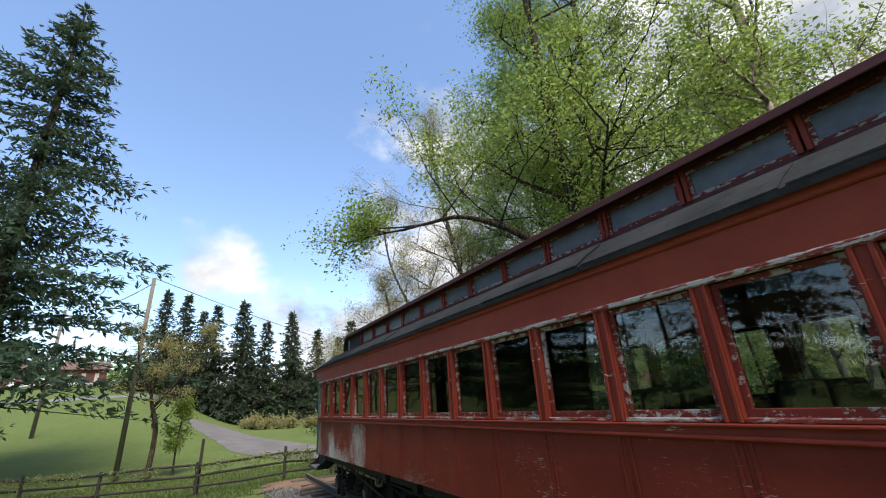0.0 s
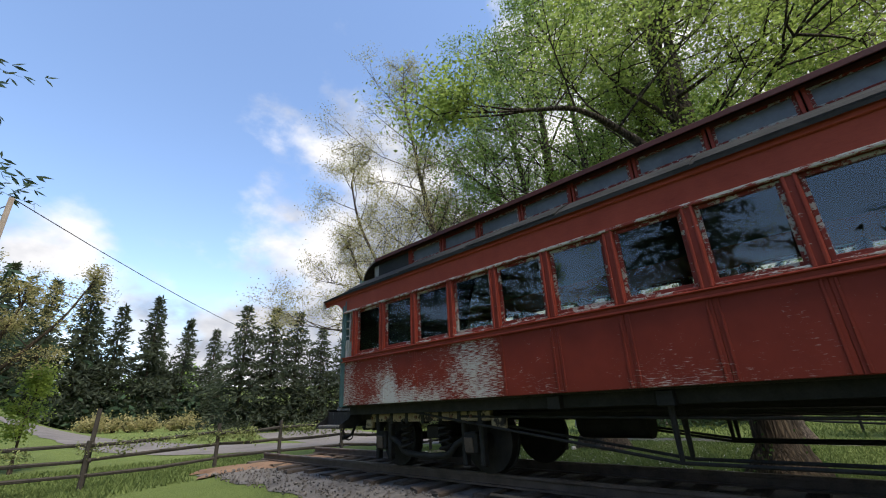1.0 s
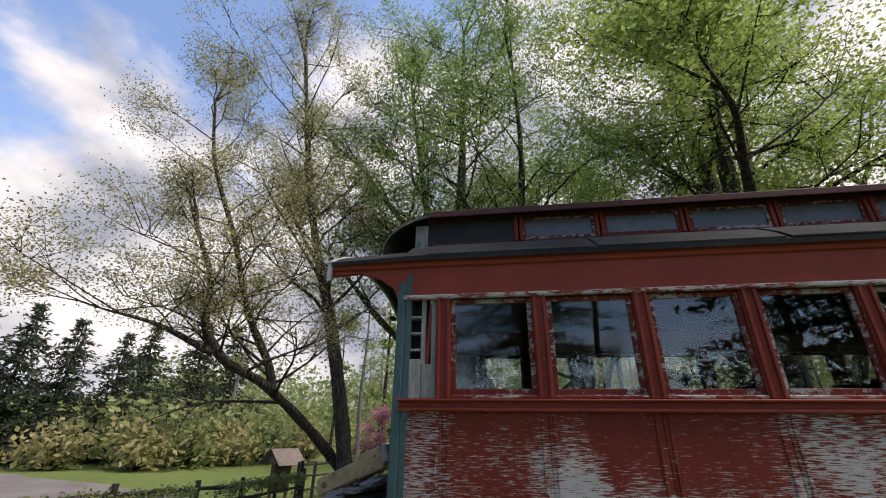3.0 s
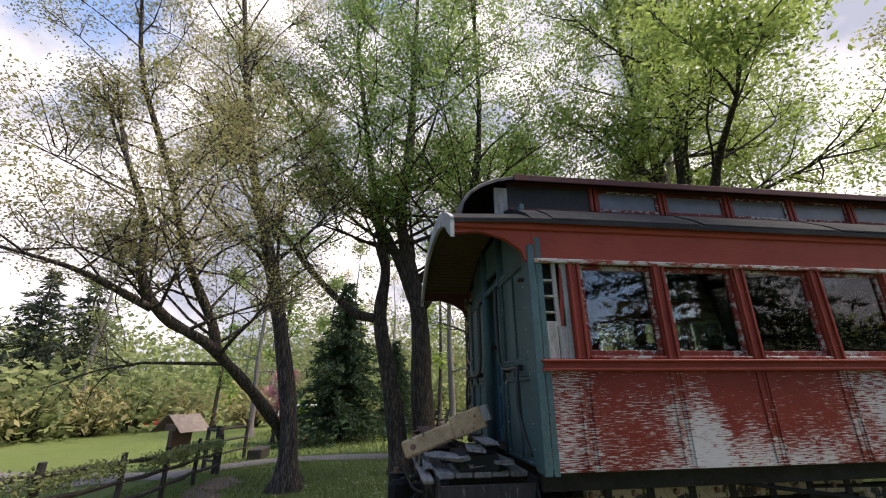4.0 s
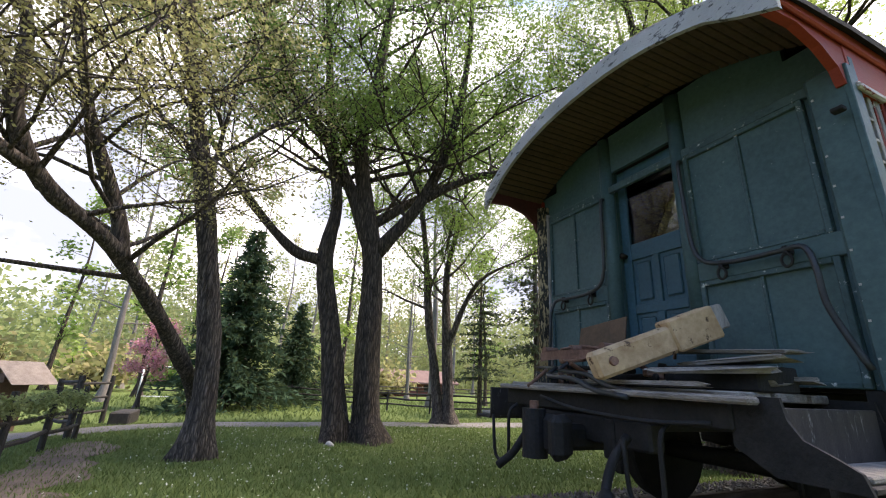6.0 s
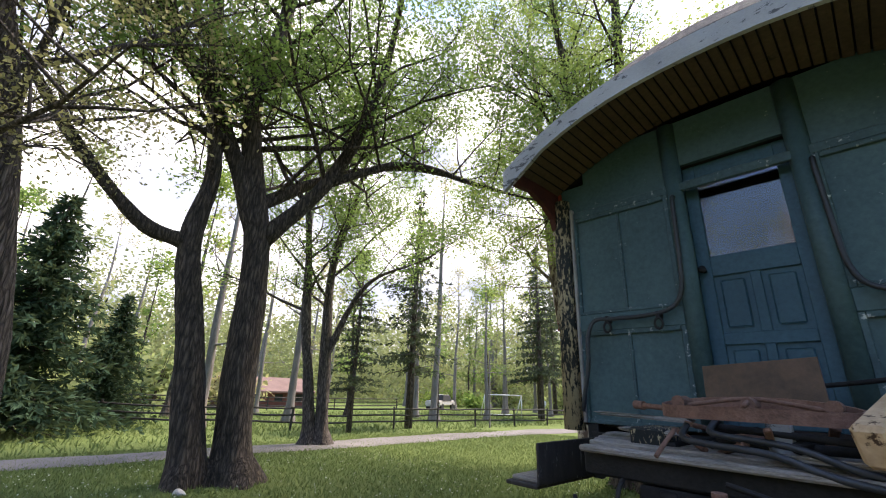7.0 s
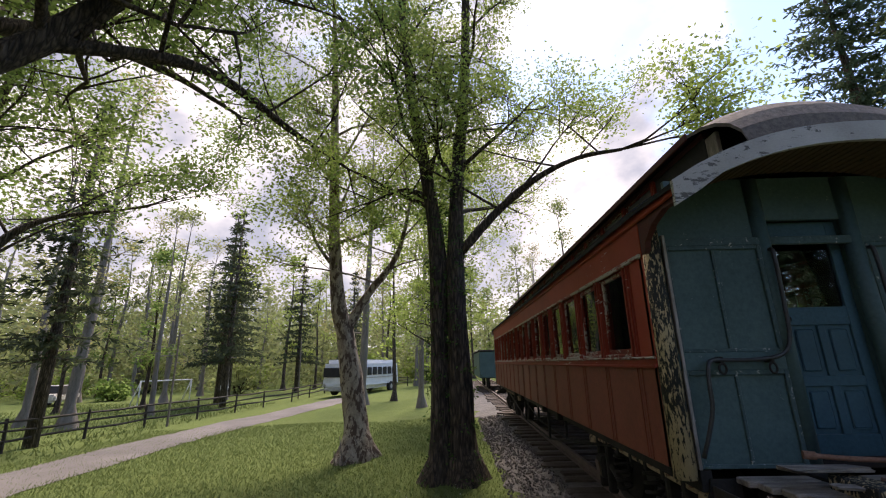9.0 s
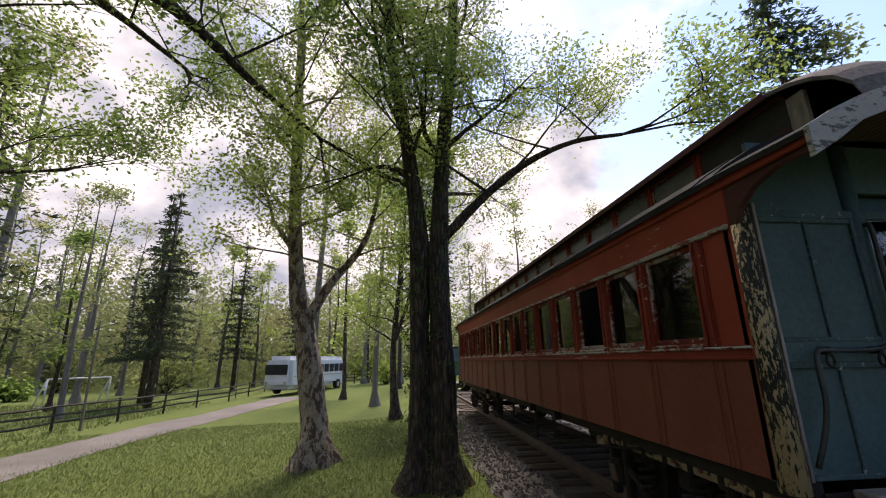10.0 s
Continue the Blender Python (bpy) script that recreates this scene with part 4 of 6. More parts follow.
# ---- trucks ----
def truck(yc):
    tr = cpart("truck", box(0.55, 2.4, yc - 0.14, yc + 0.14, 0.86, 1.06, 0.02), m_iron, "black iron wheel truck with coil springs")
    for yw in (yc - 0.98, yc + 0.98):
        for xw, o in ((0.76, -1), (2.19, 1)):
            v, f = [], []
            tube(v, f, [(xw - 0.065, yw, 0.845), (xw + 0.065, yw, 0.845)], [0.425, 0.425], 36)
            tube(v, f, [(xw - o * 0.065, yw, 0.845), (xw - o * 0.09, yw, 0.845)], [0.455, 0.45], 36)
            tube(v, f, [(xw + o * 0.066, yw, 0.845), (xw + o * 0.085, yw, 0.845)], [0.12, 0.10], 20)
            wh = part("wheel", mesh_from("wheel", v, f, m_iron), None, tr)
        v, f = cyl((0.4, yw, 0.845), (2.55, yw, 0.845), 0.07, 0.07, 14)
        part("axle", mesh_from("axle", v, f, m_iron, True), None, tr)
    for xs, o in ((0.40, -1), (2.55, 1)):
        part("equaliser_frame", box(xs - 0.05, xs + 0.05, yc - 1.32, yc + 1.32, 1.12, 1.25, 0.015), m_equal, tr, "flaking cream-painted side frame")
        for ks in range(7):
            ys = yc - 1.14 + ks * 0.38
            part("strap", box(xs - 0.062, xs + 0.062, ys - 0.035, ys + 0.035, 1.09, 1.28, 0.008), m_iron, tr)
            v, f = cyl((xs + o * 0.05, ys + 0.15, 1.185), (xs + o * 0.075, ys + 0.15, 1.185), 0.026, 0.02, 8)
            part("bolt", mesh_from("bolt", v, f, m_rust), None, tr)
        bar("equaliser_bar", [(xs, yc - 0.98, 0.94), (xs, yc - 0.62, 0.80), (xs, yc - 0.42, 0.66), (xs, yc + 0.42, 0.66), (xs, yc + 0.62, 0.80), (xs, yc + 0.98, 0.94)], 0.045, m_iron, tr, 8, 3)
        for yw in (yc - 0.98, yc + 0.98):
            part("pedestal", box(xs - 0.055, xs + 0.06, yw - 0.2, yw - 0.12, 0.55, 1.13, 0.02), m_iron, tr)
            part("pedestal", box(xs - 0.055, xs + 0.06, yw + 0.12, yw + 0.2, 0.55, 1.13, 0.02), m_iron, tr)
            part("journal_box", box(xs - 0.11 if o < 0 else xs - 0.08, xs + 0.08 if o < 0 else xs + 0.11, yw - 0.115, yw + 0.115, 0.70, 0.98, 0.03), m_iron, tr)
            part("lid", obox(pose(xs + o * 0.122, yw, 0.82, 0, o * 8, 0), 0.02, 0.15, 0.19, 0.008), m_rail, tr)
        for ys in (yc - 0.42, yc + 0.42):
            v, f = [], []
            pts = [(xs + 0.085 * math.cos(k * 0.7), ys + 0.085 * math.sin(k * 0.7), 0.72 + k * 0.0098) for k in range(41)]
            tube(v, f, pts, [0.02] * len(pts), 6)
            part("coil_spring", mesh_from("coil_spring", v, f, m_iron, True), None, tr)
        for k, (ya, yb) in enumerate(((-1.55, -1.32), (1.32, 1.5))):
            part("pedestal_tie", box(xs - 0.04, xs + 0.04, yc + ya, yc + yb, 1.02, 1.16, 0.015), m_equal, tr)
    return tr


truck(-1.75)
truck(-11.9)

# seats inside, seen through the windows
def coach_seat(x0, y):
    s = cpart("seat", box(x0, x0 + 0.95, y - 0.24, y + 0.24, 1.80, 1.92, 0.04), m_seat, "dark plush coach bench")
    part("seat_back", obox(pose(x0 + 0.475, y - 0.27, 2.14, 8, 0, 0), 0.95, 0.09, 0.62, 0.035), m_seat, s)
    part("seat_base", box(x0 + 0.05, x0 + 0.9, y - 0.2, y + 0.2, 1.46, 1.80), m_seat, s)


for i in range(15):
    for x0 in (0.16, 1.84):
        if random.Random(i * 3 + int(x0)).random() < 0.85:
            coach_seat(x0, -1.15 - i * PITCH)


# ---- debris on the platform ----
def loose(name, data, material, label, category, m=None, group=""):
    return tagged(part(name, data, material, None, "", m), label, category, group)


DECK = SILL - 0.04
# the big cream timber, two lengths bolted together, one end propped high
A_, B_ = Vector((1.10, 1.06, DECK + 0.09)), Vector((0.82, 0.30, DECK + 0.40))
d_ = (B_ - A_).normalized()
rot_ = Matrix.Translation((A_ + B_) / 2) @ d_.to_track_quat("X", "Z").to_matrix().to_4x4()
bm = obox(rot_ @ pose(-0.12, 0, 0), 0.58, 0.12, 0.165, 0.02)
bolster = loose("timber_beam", bm, m_beam, "broken cream-painted timber beam propped on the platform", "timber")
part("beam_block", obox(rot_ @ pose(0.27, 0, 0.014), 0.32, 0.15, 0.20, 0.012), m_beam, bolster)
part("split_end", obox(rot_ @ pose(0.45, 0, 0.03), 0.10, 0.13, 0.15, 0.01), m_greywood, bolster)
v, f = [], []
tube(v, f, [rot_ @ Vector((-0.30, -0.05, 0)), rot_ @ Vector((-0.30, -0.08, 0))], [0.03, 0.025], 10)
part("bolt", mesh_from("bolt", v, f, m_rust), None, bolster)
plate = loose("rusty_plate", obox(pose(1.48, 0.58, DECK + 0.33, 14, 4, -6), 0.52, 0.012, 0.24, 0.003), m_plate, "rusty sheet-iron plate leaning on scrap", "scrap metal")
rnd = random.Random(11)
for pts, r, mat in (
        ([(2.22, 0.34, DECK + 0.20), (2.0, 0.42, DECK + 0.19), (1.75, 0.50, DECK + 0.19)], 0.017, m_rust),
        ([(1.66, 0.74, DECK + 0.15), (1.68, 0.80, DECK + 0.10), (1.60, 0.84, DECK + 0.085), (1.35, 0.86, DECK + 0.065), (1.15, 0.88, DECK + 0.0), (0.95, 0.90, DECK - 0.03)], 0.016, m_pipe),
        ([(1.80, 0.74, DECK + 0.12), (1.80, 0.82, DECK + 0.06), (1.66, 0.87, DECK + 0.045), (1.42, 0.90, DECK + 0.03), (1.22, 0.92, DECK - 0.03), (0.95, 0.93, DECK - 0.06)], 0.017, m_pipe),
        ([(1.68, 0.72, DECK + 0.12), (1.45, 0.74, DECK + 0.11), (1.05, 0.75, DECK + 0.09)], 0.017, m_iron),
        ([(1.70, 0.62, DECK + 0.05), (1.40, 0.66, DECK + 0.05), (0.95, 0.68, DECK + 0.06)], 0.022, m_iron),
        ([(1.84, 0.80, DECK + 0.10), (1.88, 0.88, DECK + 0.02), (1.90, 0.94, DECK - 0.03)], 0.012, m_rust),
        ([(1.30, 0.36, DECK + 0.33), (1.06, 0.40, DECK + 0.36), (0.95, 0.41, DECK + 0.38)], 0.012, m_iron),
        ([(1.02, 0.42, DECK + 0.18), (0.99, 0.41, DECK + 0.34), (0.96, 0.40, DECK + 0.39)], 0.010, m_rust)):
    tagged(bar("scrap_pipe", pts, r, mat), "bent iron pipe lying in the heap of scrap", "pipe", "scrap on the platform")
v, f = cyl((2.225, 0.338, DECK + 0.20), (2.16, 0.36, DECK + 0.197), 0.027, 0.027, 14)
loose("pipe_collar", mesh_from("pipe_collar", v, f, m_rust), None, "ribbed rusty collar on a rod end", "scrap metal")
# looped brake hanger: a flat iron band with a raised spine, arms and bosses
ang = [2 * math.pi * k / 40 for k in range(40)]
v, f = [], []
for a in ang:
    dx, dy = math.cos(a), math.sin(a)
    for s_, dz in ((1.0, -0.03), (1.0, 0.03), (0.965, 0.03), (0.965, -0.03)):
        v.append((1.43 + 0.40 * s_ * dx, 0.60 + 0.15 * s_ * dy * (1.0 - 0.25 * abs(dx)), DECK + 0.215 + dz - 0.025 * dy - 0.02 * dx * dx))
for k in range(40):
    n_ = (k + 1) % 40
    for j in range(4):
        i_ = (j + 1) % 4
        f.append((k * 4 + j, n_ * 4 + j, n_ * 4 + i_, k * 4 + i_))
casting = loose("brake_hanger", mesh_from("brake_hanger", v, f, m_rust), None, "rusty looped iron brake hanger on the scrap heap", "scrap metal")
for pts in ([(1.81, 0.60, DECK + 0.20), (1.62, 0.58, DECK + 0.235), (1.43, 0.57, DECK + 0.26), (1.24, 0.58, DECK + 0.235), (1.05, 0.60, DECK + 0.20)], [(1.43, 0.46, DECK + 0.25), (1.43, 0.60, DECK + 0.255), (1.43, 0.74, DECK + 0.225)]):
    v, f = [], []
    line = smooth_line([Vector(p) for p in pts], 4)
    tube(v, f, line, [0.011] * len(line), 7)
    part("arm", mesh_from("arm", v, f, m_rust, True), None, casting)
for x in (1.13, 1.43, 1.73):
    v, f = cyl((x, 0.54, DECK + 0.235), (x, 0.66, DECK + 0.235), 0.030, 0.030, 12)
    part("boss", mesh_from("boss", v, f, m_rust), None, casting)
casting.location = (0.06, 0.20, 0.0)
loose("white_block", box(1.36, 1.46, 0.70, 0.75, DECK - 0.005, DECK + 0.18, 0.008), m_hood, "short white-painted wooden post stub", "timber")
for k, (x, y, z, sx_l, sy_l, rz, ry) in enumerate(((0.78, 0.52, 0.02, 0.75, 0.16, 6, 1), (0.66, 0.44, 0.14, 0.62, 0.18, -8, 2), (0.70, 0.36, 0.20, 0.66, 0.15, 3, -2), (0.98, 0.84, 0.0, 0.9, 0.10, -3, 0), (0.7, 0.25, 0.05, 0.7, 0.2, 2, 0), (2.15, 0.42, 0.11, 0.52, 0.17, 8, -1), (0.62, 0.7, 0.08, 0.55, 0.15, 25, 2), (2.05, 0.62, 0.04, 0.34, 0.10, -20, 1))):
    bm = obox(pose(x, y, DECK + z + 0.02, rnd.uniform(-4, 4), ry, rz), sx_l, sy_l * 0.8, 0.026, 0.006)
    for v in bm.verts:
        v.co += Vector((rnd.uniform(-0.05, 0.05), rnd.uniform(-0.012, 0.012), rnd.uniform(-0.006, 0.006)))
    loose("broken_plank", bm, m_deckwood, "splintered weathered plank on the platform", "plank", None, "scrap on the platform")
loose("scrap_box", box(0.42, 0.95, 0.28, 0.62, DECK, DECK + 0.13, 0.01), m_iron, "black iron channel under the planks", "scrap metal")
loose("scrap_block", box(1.93, 2.12, 0.36, 0.72, DECK - 0.02, DECK + 0.085, 0.012), m_post, "rotted dark timber block on the deck", "timber")
for k in range(16):
    x, y = rnd.uniform(0.9, 1.85), rnd.uniform(0.35, 0.82)
    loose("scrap_iron", obox(pose(x, y, DECK + rnd.uniform(0.02, 0.12), rnd.uniform(-25, 25), rnd.uniform(-25, 25), rnd.uniform(0, 180)), rnd.uniform(0.10, 0.30), rnd.uniform(0.03, 0.05), rnd.uniform(0.02, 0.045), 0.006), m_rust if k % 3 else m_iron, "small rusty iron piece in the scrap heap", "scrap metal", None, "scrap on the platform")

# dark trough and struts beside the track
trough = holder("ladder_rack", (-0.45, -6.6, 0.1))
tagged(trough, "long dark iron rack lying beside the track", "iron rack")
tm = local(trough)
for x, z in ((-0.75, 0.14), (-0.15, 0.30)):
    part("side_rail", obox(pose(x, -6.6, z, 0, -20, 0), 0.05, 6.4, 0.16, 0.008), m_iron, trough, "", tm)
part("plate", obox(pose(-0.45, -6.6, 0.20, 0, -15, 0), 0.62, 6.3, 0.02), m_iron, trough, "", tm)
for k in range(8):
    part("strut", obox(pose(-0.45, -9.4 + k * 0.8, 0.235, 0, -15, 25), 0.6, 0.03, 0.02), m_rail, trough, "", tm)


# ---- fences ----
def fence(points, height, rails, label, seed, r=0.06, skip=()):
    fe = holder("rail_fence", (points[0][0], points[0][1], ground(*points[0])))
    tagged(fe, label, "fence")
    fm, rnd = local(fe), random.Random(seed)
    tops = []
    for i, (x, y) in enumerate(points):
        g = ground(x, y)
        h = height + rnd.uniform(-0.08, 0.1)
        v, f = [], []
        lean = rnd.uniform(-0.04, 0.04)
        tube(v, f, [(x, y, g - 0.2), (x + lean * 0.5, y, g + h * 0.5), (x + lean, y + lean, g + h)], [r, r * 0.95, r * 0.9], 8)
        part("post", mesh_from("post", v, f, m_fence), None, fe, "", fm)
        tops.append(Vector((x, y, g)))
    for i, (a, b) in enumerate(zip(tops[:-1], tops[1:])):
        if i in skip:
            continue
        d = (b - a).normalized()
        for z in rails:
            v, f = [], []
            p, q = a + Vector((0, 0, z + rnd.uniform(-0.03, 0.03))) - d * 0.1, b + Vector((0, 0, z + rnd.uniform(-0.03, 0.03))) + d * 0.1
            mid = (p + q) / 2 + Vector((rnd.uniform(-0.03, 0.03), rnd.uniform(-0.03, 0.03), rnd.uniform(-0.05, 0.02)))
            tube(v, f, [p, mid, q], [0.04, 0.048, 0.04], 6)
            part("rail", mesh_from("rail", v, f, m_fence), None, fe, "", fm)
    return fe


north = [(-14.5, 16.2), (-10.2, 12.4), (-7.8, 10.3), (-5.4, 8.5), (-2.45, 7.2), (0.5, 7.2), (2.2, 6.8), (4.0, 6.1), (6.5, 6.3), (8.2, 6.25), (10.3, 6.4), (12.4, 6.5)]
fence(north, 1.15, (0.35, 0.68, 1.0), "dark split-rail fence hung with vines", 3)
v, f = cyl((-2.42, 7.35, ground(-2.4, 7.3) - 0.2), (-2.38, 7.4, ground(-2.4, 7.3) + 1.85), 0.06, 0.05, 10)
tagged(part("fence_post", mesh_from("fence_post", v, f, m_fence)), "tall old grey post standing in the fence line", "post")
far_line = [(33, 9.5), (30.5, 6.5), (28, 3.4), (25.9, 0.6), (24, -2), (22.5, -4.2), (21.2, -6.2), (20.3, -8.8), (20.0, -11.4), (19.6, -14.2), (19.2, -17), (18.5, -20), (18, -23), (17.6, -26), (17.2, -30), (17.2, -34), (17.4, -39), (14, -43.5), (10, -46)]
fence(far_line, 1.05, (0.38, 0.68, 0.98), "dark three-rail paddock fence across the lawn", 4, 0.055)
fence([(37, 3), (36.5, -2), (36, -6), (36, -11), (36, -17), (36, -24)], 1.05, (0.38, 0.68, 0.98), "far dark three-rail paddock fence", 6, 0.055)
fence([(12.6, 6.7), (14.2, 7.6), (16.4, 7.9), (18.5, 7.5)], 1.5, (0.4, 0.9, 1.35), "dark wooden corral gate and rails", 8, 0.08)
loose("water_trough", box(17.5, 19.0, 6.5, 7.1, ground(18.2, 6.8) - 0.05, ground(18.2, 6.8) + 0.42, 0.04), m_fence, "low dark trough beside the corral rails", "trough")


# ---- vegetation ----
def scatter_leaves(rng, centres, spread_r, per, size, squash=0.8):
    """Small two-triangle leaves about points: vertices and faces as arrays."""
    c = np.repeat(np.asarray(centres), per, axis=0)
    n = len(c)
    p = c + rng.normal(0, spread_r, (n, 3)) * np.array([1, 1, squash])
    a = rng.normal(size=(n, 3))
    a[:, 2] *= 0.6
    a /= np.linalg.norm(a, axis=1)[:, None]
    b = np.cross(a, rng.normal(size=(n, 3)))
    b /= np.linalg.norm(b, axis=1)[:, None]
    s = size * rng.uniform(0.6, 1.3, (n, 1))
    quad = np.stack([p - a * s, p + b * s * 0.55, p + a * s, p - b * s * 0.55], 1).reshape(-1, 3)
    f = np.arange(n * 4).reshape(-1, 4)
    return quad, f


def leaf_mesh(name, quad, f, material):
    me = bpy.data.meshes.new(name)
    n = len(f)
    me.vertices.add(len(quad))
    me.vertices.foreach_set("co", quad.astype(np.float32).ravel())
    k = f.shape[1]
    me.loops.add(n * k)
    me.loops.foreach_set("vertex_index", f.astype(np.int32).ravel())
    me.polygons.add(n)
    me.polygons.foreach_set("loop_start", np.arange(0, n * k, k, dtype=np.int32))
    me.polygons.foreach_set("loop_total", np.full(n, k, dtype=np.int32))
    me.materials.append(material)
    me.update(calc_edges=True)
    return me


def tree(name, stems, seed, bark, leaf, label, reach=3.5, leaves=24, size=0.075, start=4.0, gap=0.55, spread_r=0.22, up=0.45, twigs=5, subs=6, ivy=0, category="tree", droop=0.0, ivy_top=6.0):
    """A tree from its main stems (points, butt radius, tip radius): limbs, twigs, and a crown of many small leaves."""
    rnd, rng = random.Random(seed), np.random.default_rng(seed)
    base = Vector(stems[0][0][0])
    root = holder(name, base)
    tagged(root, label, category)
    rm = local(root)
    bv, bf, ends = [], [], []

    def limb(p, d, length, r, level):
        steps = 4 if level < 3 else 3
        pts, q, dd = [p], p.copy(), d.copy()
        for _ in range(steps):
            dd = (dd + Vector((rnd.gauss(0, 0.18), rnd.gauss(0, 0.18), rnd.gauss(0.04, 0.12) - droop * (level > 1)))).normalized()
            q = q + dd * (length / steps)
            pts.append(q.copy())
        tube(bv, bf, pts, [r * (1 - 0.8 * i / steps) for i in range(steps + 1)], 6 if level == 1 else 4 if level == 2 else 3, False)
        if level >= 3:
            ends.extend(pts[1:])
            return
        count = subs if level == 1 else twigs
        for k in range(count):
            s = rnd.uniform(0.4, 1.0) * steps
            i = min(int(s), steps - 1)
            at_ = pts[i].lerp(pts[i + 1], s - i)
            side = Vector((rnd.gauss(0, 1), rnd.gauss(0, 1), rnd.gauss(0.25, 0.6))).normalized()
            limb(at_, (dd * 0.55 + side).normalized(), length * rnd.uniform(0.3, 0.5), r * 0.4, level + 1)
        ends.append(pts[-1])

    for si, (pts, r0, r1) in enumerate(stems):
        line = smooth_line(pts, 6)
        n = len(line)
        rr = [r0 + (r1 - r0) * i / (n - 1) for i in range(n)]
        if line[0].z < base.z + 0.4:
            flare = [(1 + 1.1 * max(0.0, 1 - (p.z - base.z + 0.1) / 0.9) ** 2) for p in line]
            rr = [a * b for a, b in zip(rr, flare)]
            line = [line[0] - Vector((0, 0, 0.35))] + line
            rr = [rr[0] * 1.2] + rr
            n += 1
        first = len(bv)
        tube(bv, bf, line, rr, 16, True)
        for k in range(first, len(bv)):
            w = bv[k]
            i = (k - first) // 16
            away = (w - line[min(i, n - 1)])
            low_ = 1 + 2.2 * math.exp(-max(0.0, w.z - base.z) / 0.5)
            bv[k] = w + away * low_ * (0.22 * noise.noise((w.x * 2.2, w.y * 2.2, w.z * 0.6)) + 0.1 * noise.noise((w.x * 9, w.y * 9, w.z * 2)))
        if ivy and si < 2:
            cent = []
            for i in range(n):
                if line[i].z < base.z + ivy_top:
                    for _ in range(7):
                        a = rnd.uniform(0, 6.28)
                        cent.append(line[i] + Vector((math.cos(a), math.sin(a), rnd.uniform(-0.4, 0.4))) * rr[i] * 1.02)
            q, f = scatter_leaves(rng, [tuple(c) for c in cent], 0.07, ivy, 0.035)
            part("ivy", leaf_mesh("ivy", q, f, m_ivy), None, root, "dark ivy leaves climbing the trunk", rm)
        total = 0.0
        phase = rnd.uniform(0, 6.28)
        for i in range(n - 1):
            total += (line[i + 1] - line[i]).length
            while total > gap:
                total -= gap
                h = line[i].z - base.z
                if h < start:
                    continue
                phase += 2.4 + rnd.uniform(-0.5, 0.5)
                d = Vector((math.cos(phase), math.sin(phase), rnd.uniform(0.0, up * 2))).normalized()
                tip = 1 - 0.3 * i / n
                limb(line[i].copy(), d, reach * rnd.uniform(0.55, 1.1) * tip, max(0.02, rr[i] * 0.38), 1)
        for _ in range(3):
            limb(line[-1].copy(), (line[-1] - line[-2]).normalized() + Vector((rnd.gauss(0, 0.4), rnd.gauss(0, 0.4), 0.1)), reach * 0.5, r1 * 0.9, 1)
    part("trunk", mesh_from("trunk", bv, bf, bark, True), None, root, "", rm)
    q, f = scatter_leaves(rng, [tuple(e) for e in ends], spread_r, leaves, size)
    part("crown", leaf_mesh("crown", q, f, leaf), None, root, "", rm)
    return root


def gz(x, y, dz=0.0):
    return (x, y, ground(x, y) + dz)


tree("tree", [([gz(8.8, 3.6), (8.7, 3.8, 2.0), (8.5, 4.4, 4.8), (8.3, 4.9, 6.6), (8.1, 5.4, 8.6), (7.8, 5.9, 11.5), (7.4, 6.5, 16.0)], 0.235, 0.06)], 21, m_bark_brown, m_bud,
     "tall straight grey-brown tree with thin spring buds", 4.8, 9, 0.033, 4.2, 0.38, 0.2, 0.8, 6, 7)
tree("leaning_tree", [([gz(9.8, 3.75), (9.3, 3.95, 0.9), (8.2, 4.4, 1.9), (6.6, 5.1, 3.0), (5.6, 5.7, 3.5), (5.1, 6.0, 4.2), (5.1, 6.2, 5.4), (4.7, 6.6, 6.6)], 0.17, 0.05),
                      ([(6.7, 5.0, 2.9), (6.6, 5.2, 3.6), (6.0, 5.7, 4.9), (5.6, 6.2, 6.7), (5.0, 6.9, 8.8), (4.7, 7.2, 10.8)], 0.12, 0.035),
                      ([(5.3, 5.8, 3.6), (4.5, 6.7, 4.1), (3.8, 7.5, 4.3)], 0.08, 0.02)], 22, m_bark_brown, m_bud,
     "leaning forked tree with bronze blossom buds", 3.5, 7, 0.031, 2.9, 0.34, 0.2, 0.7, 6, 7)
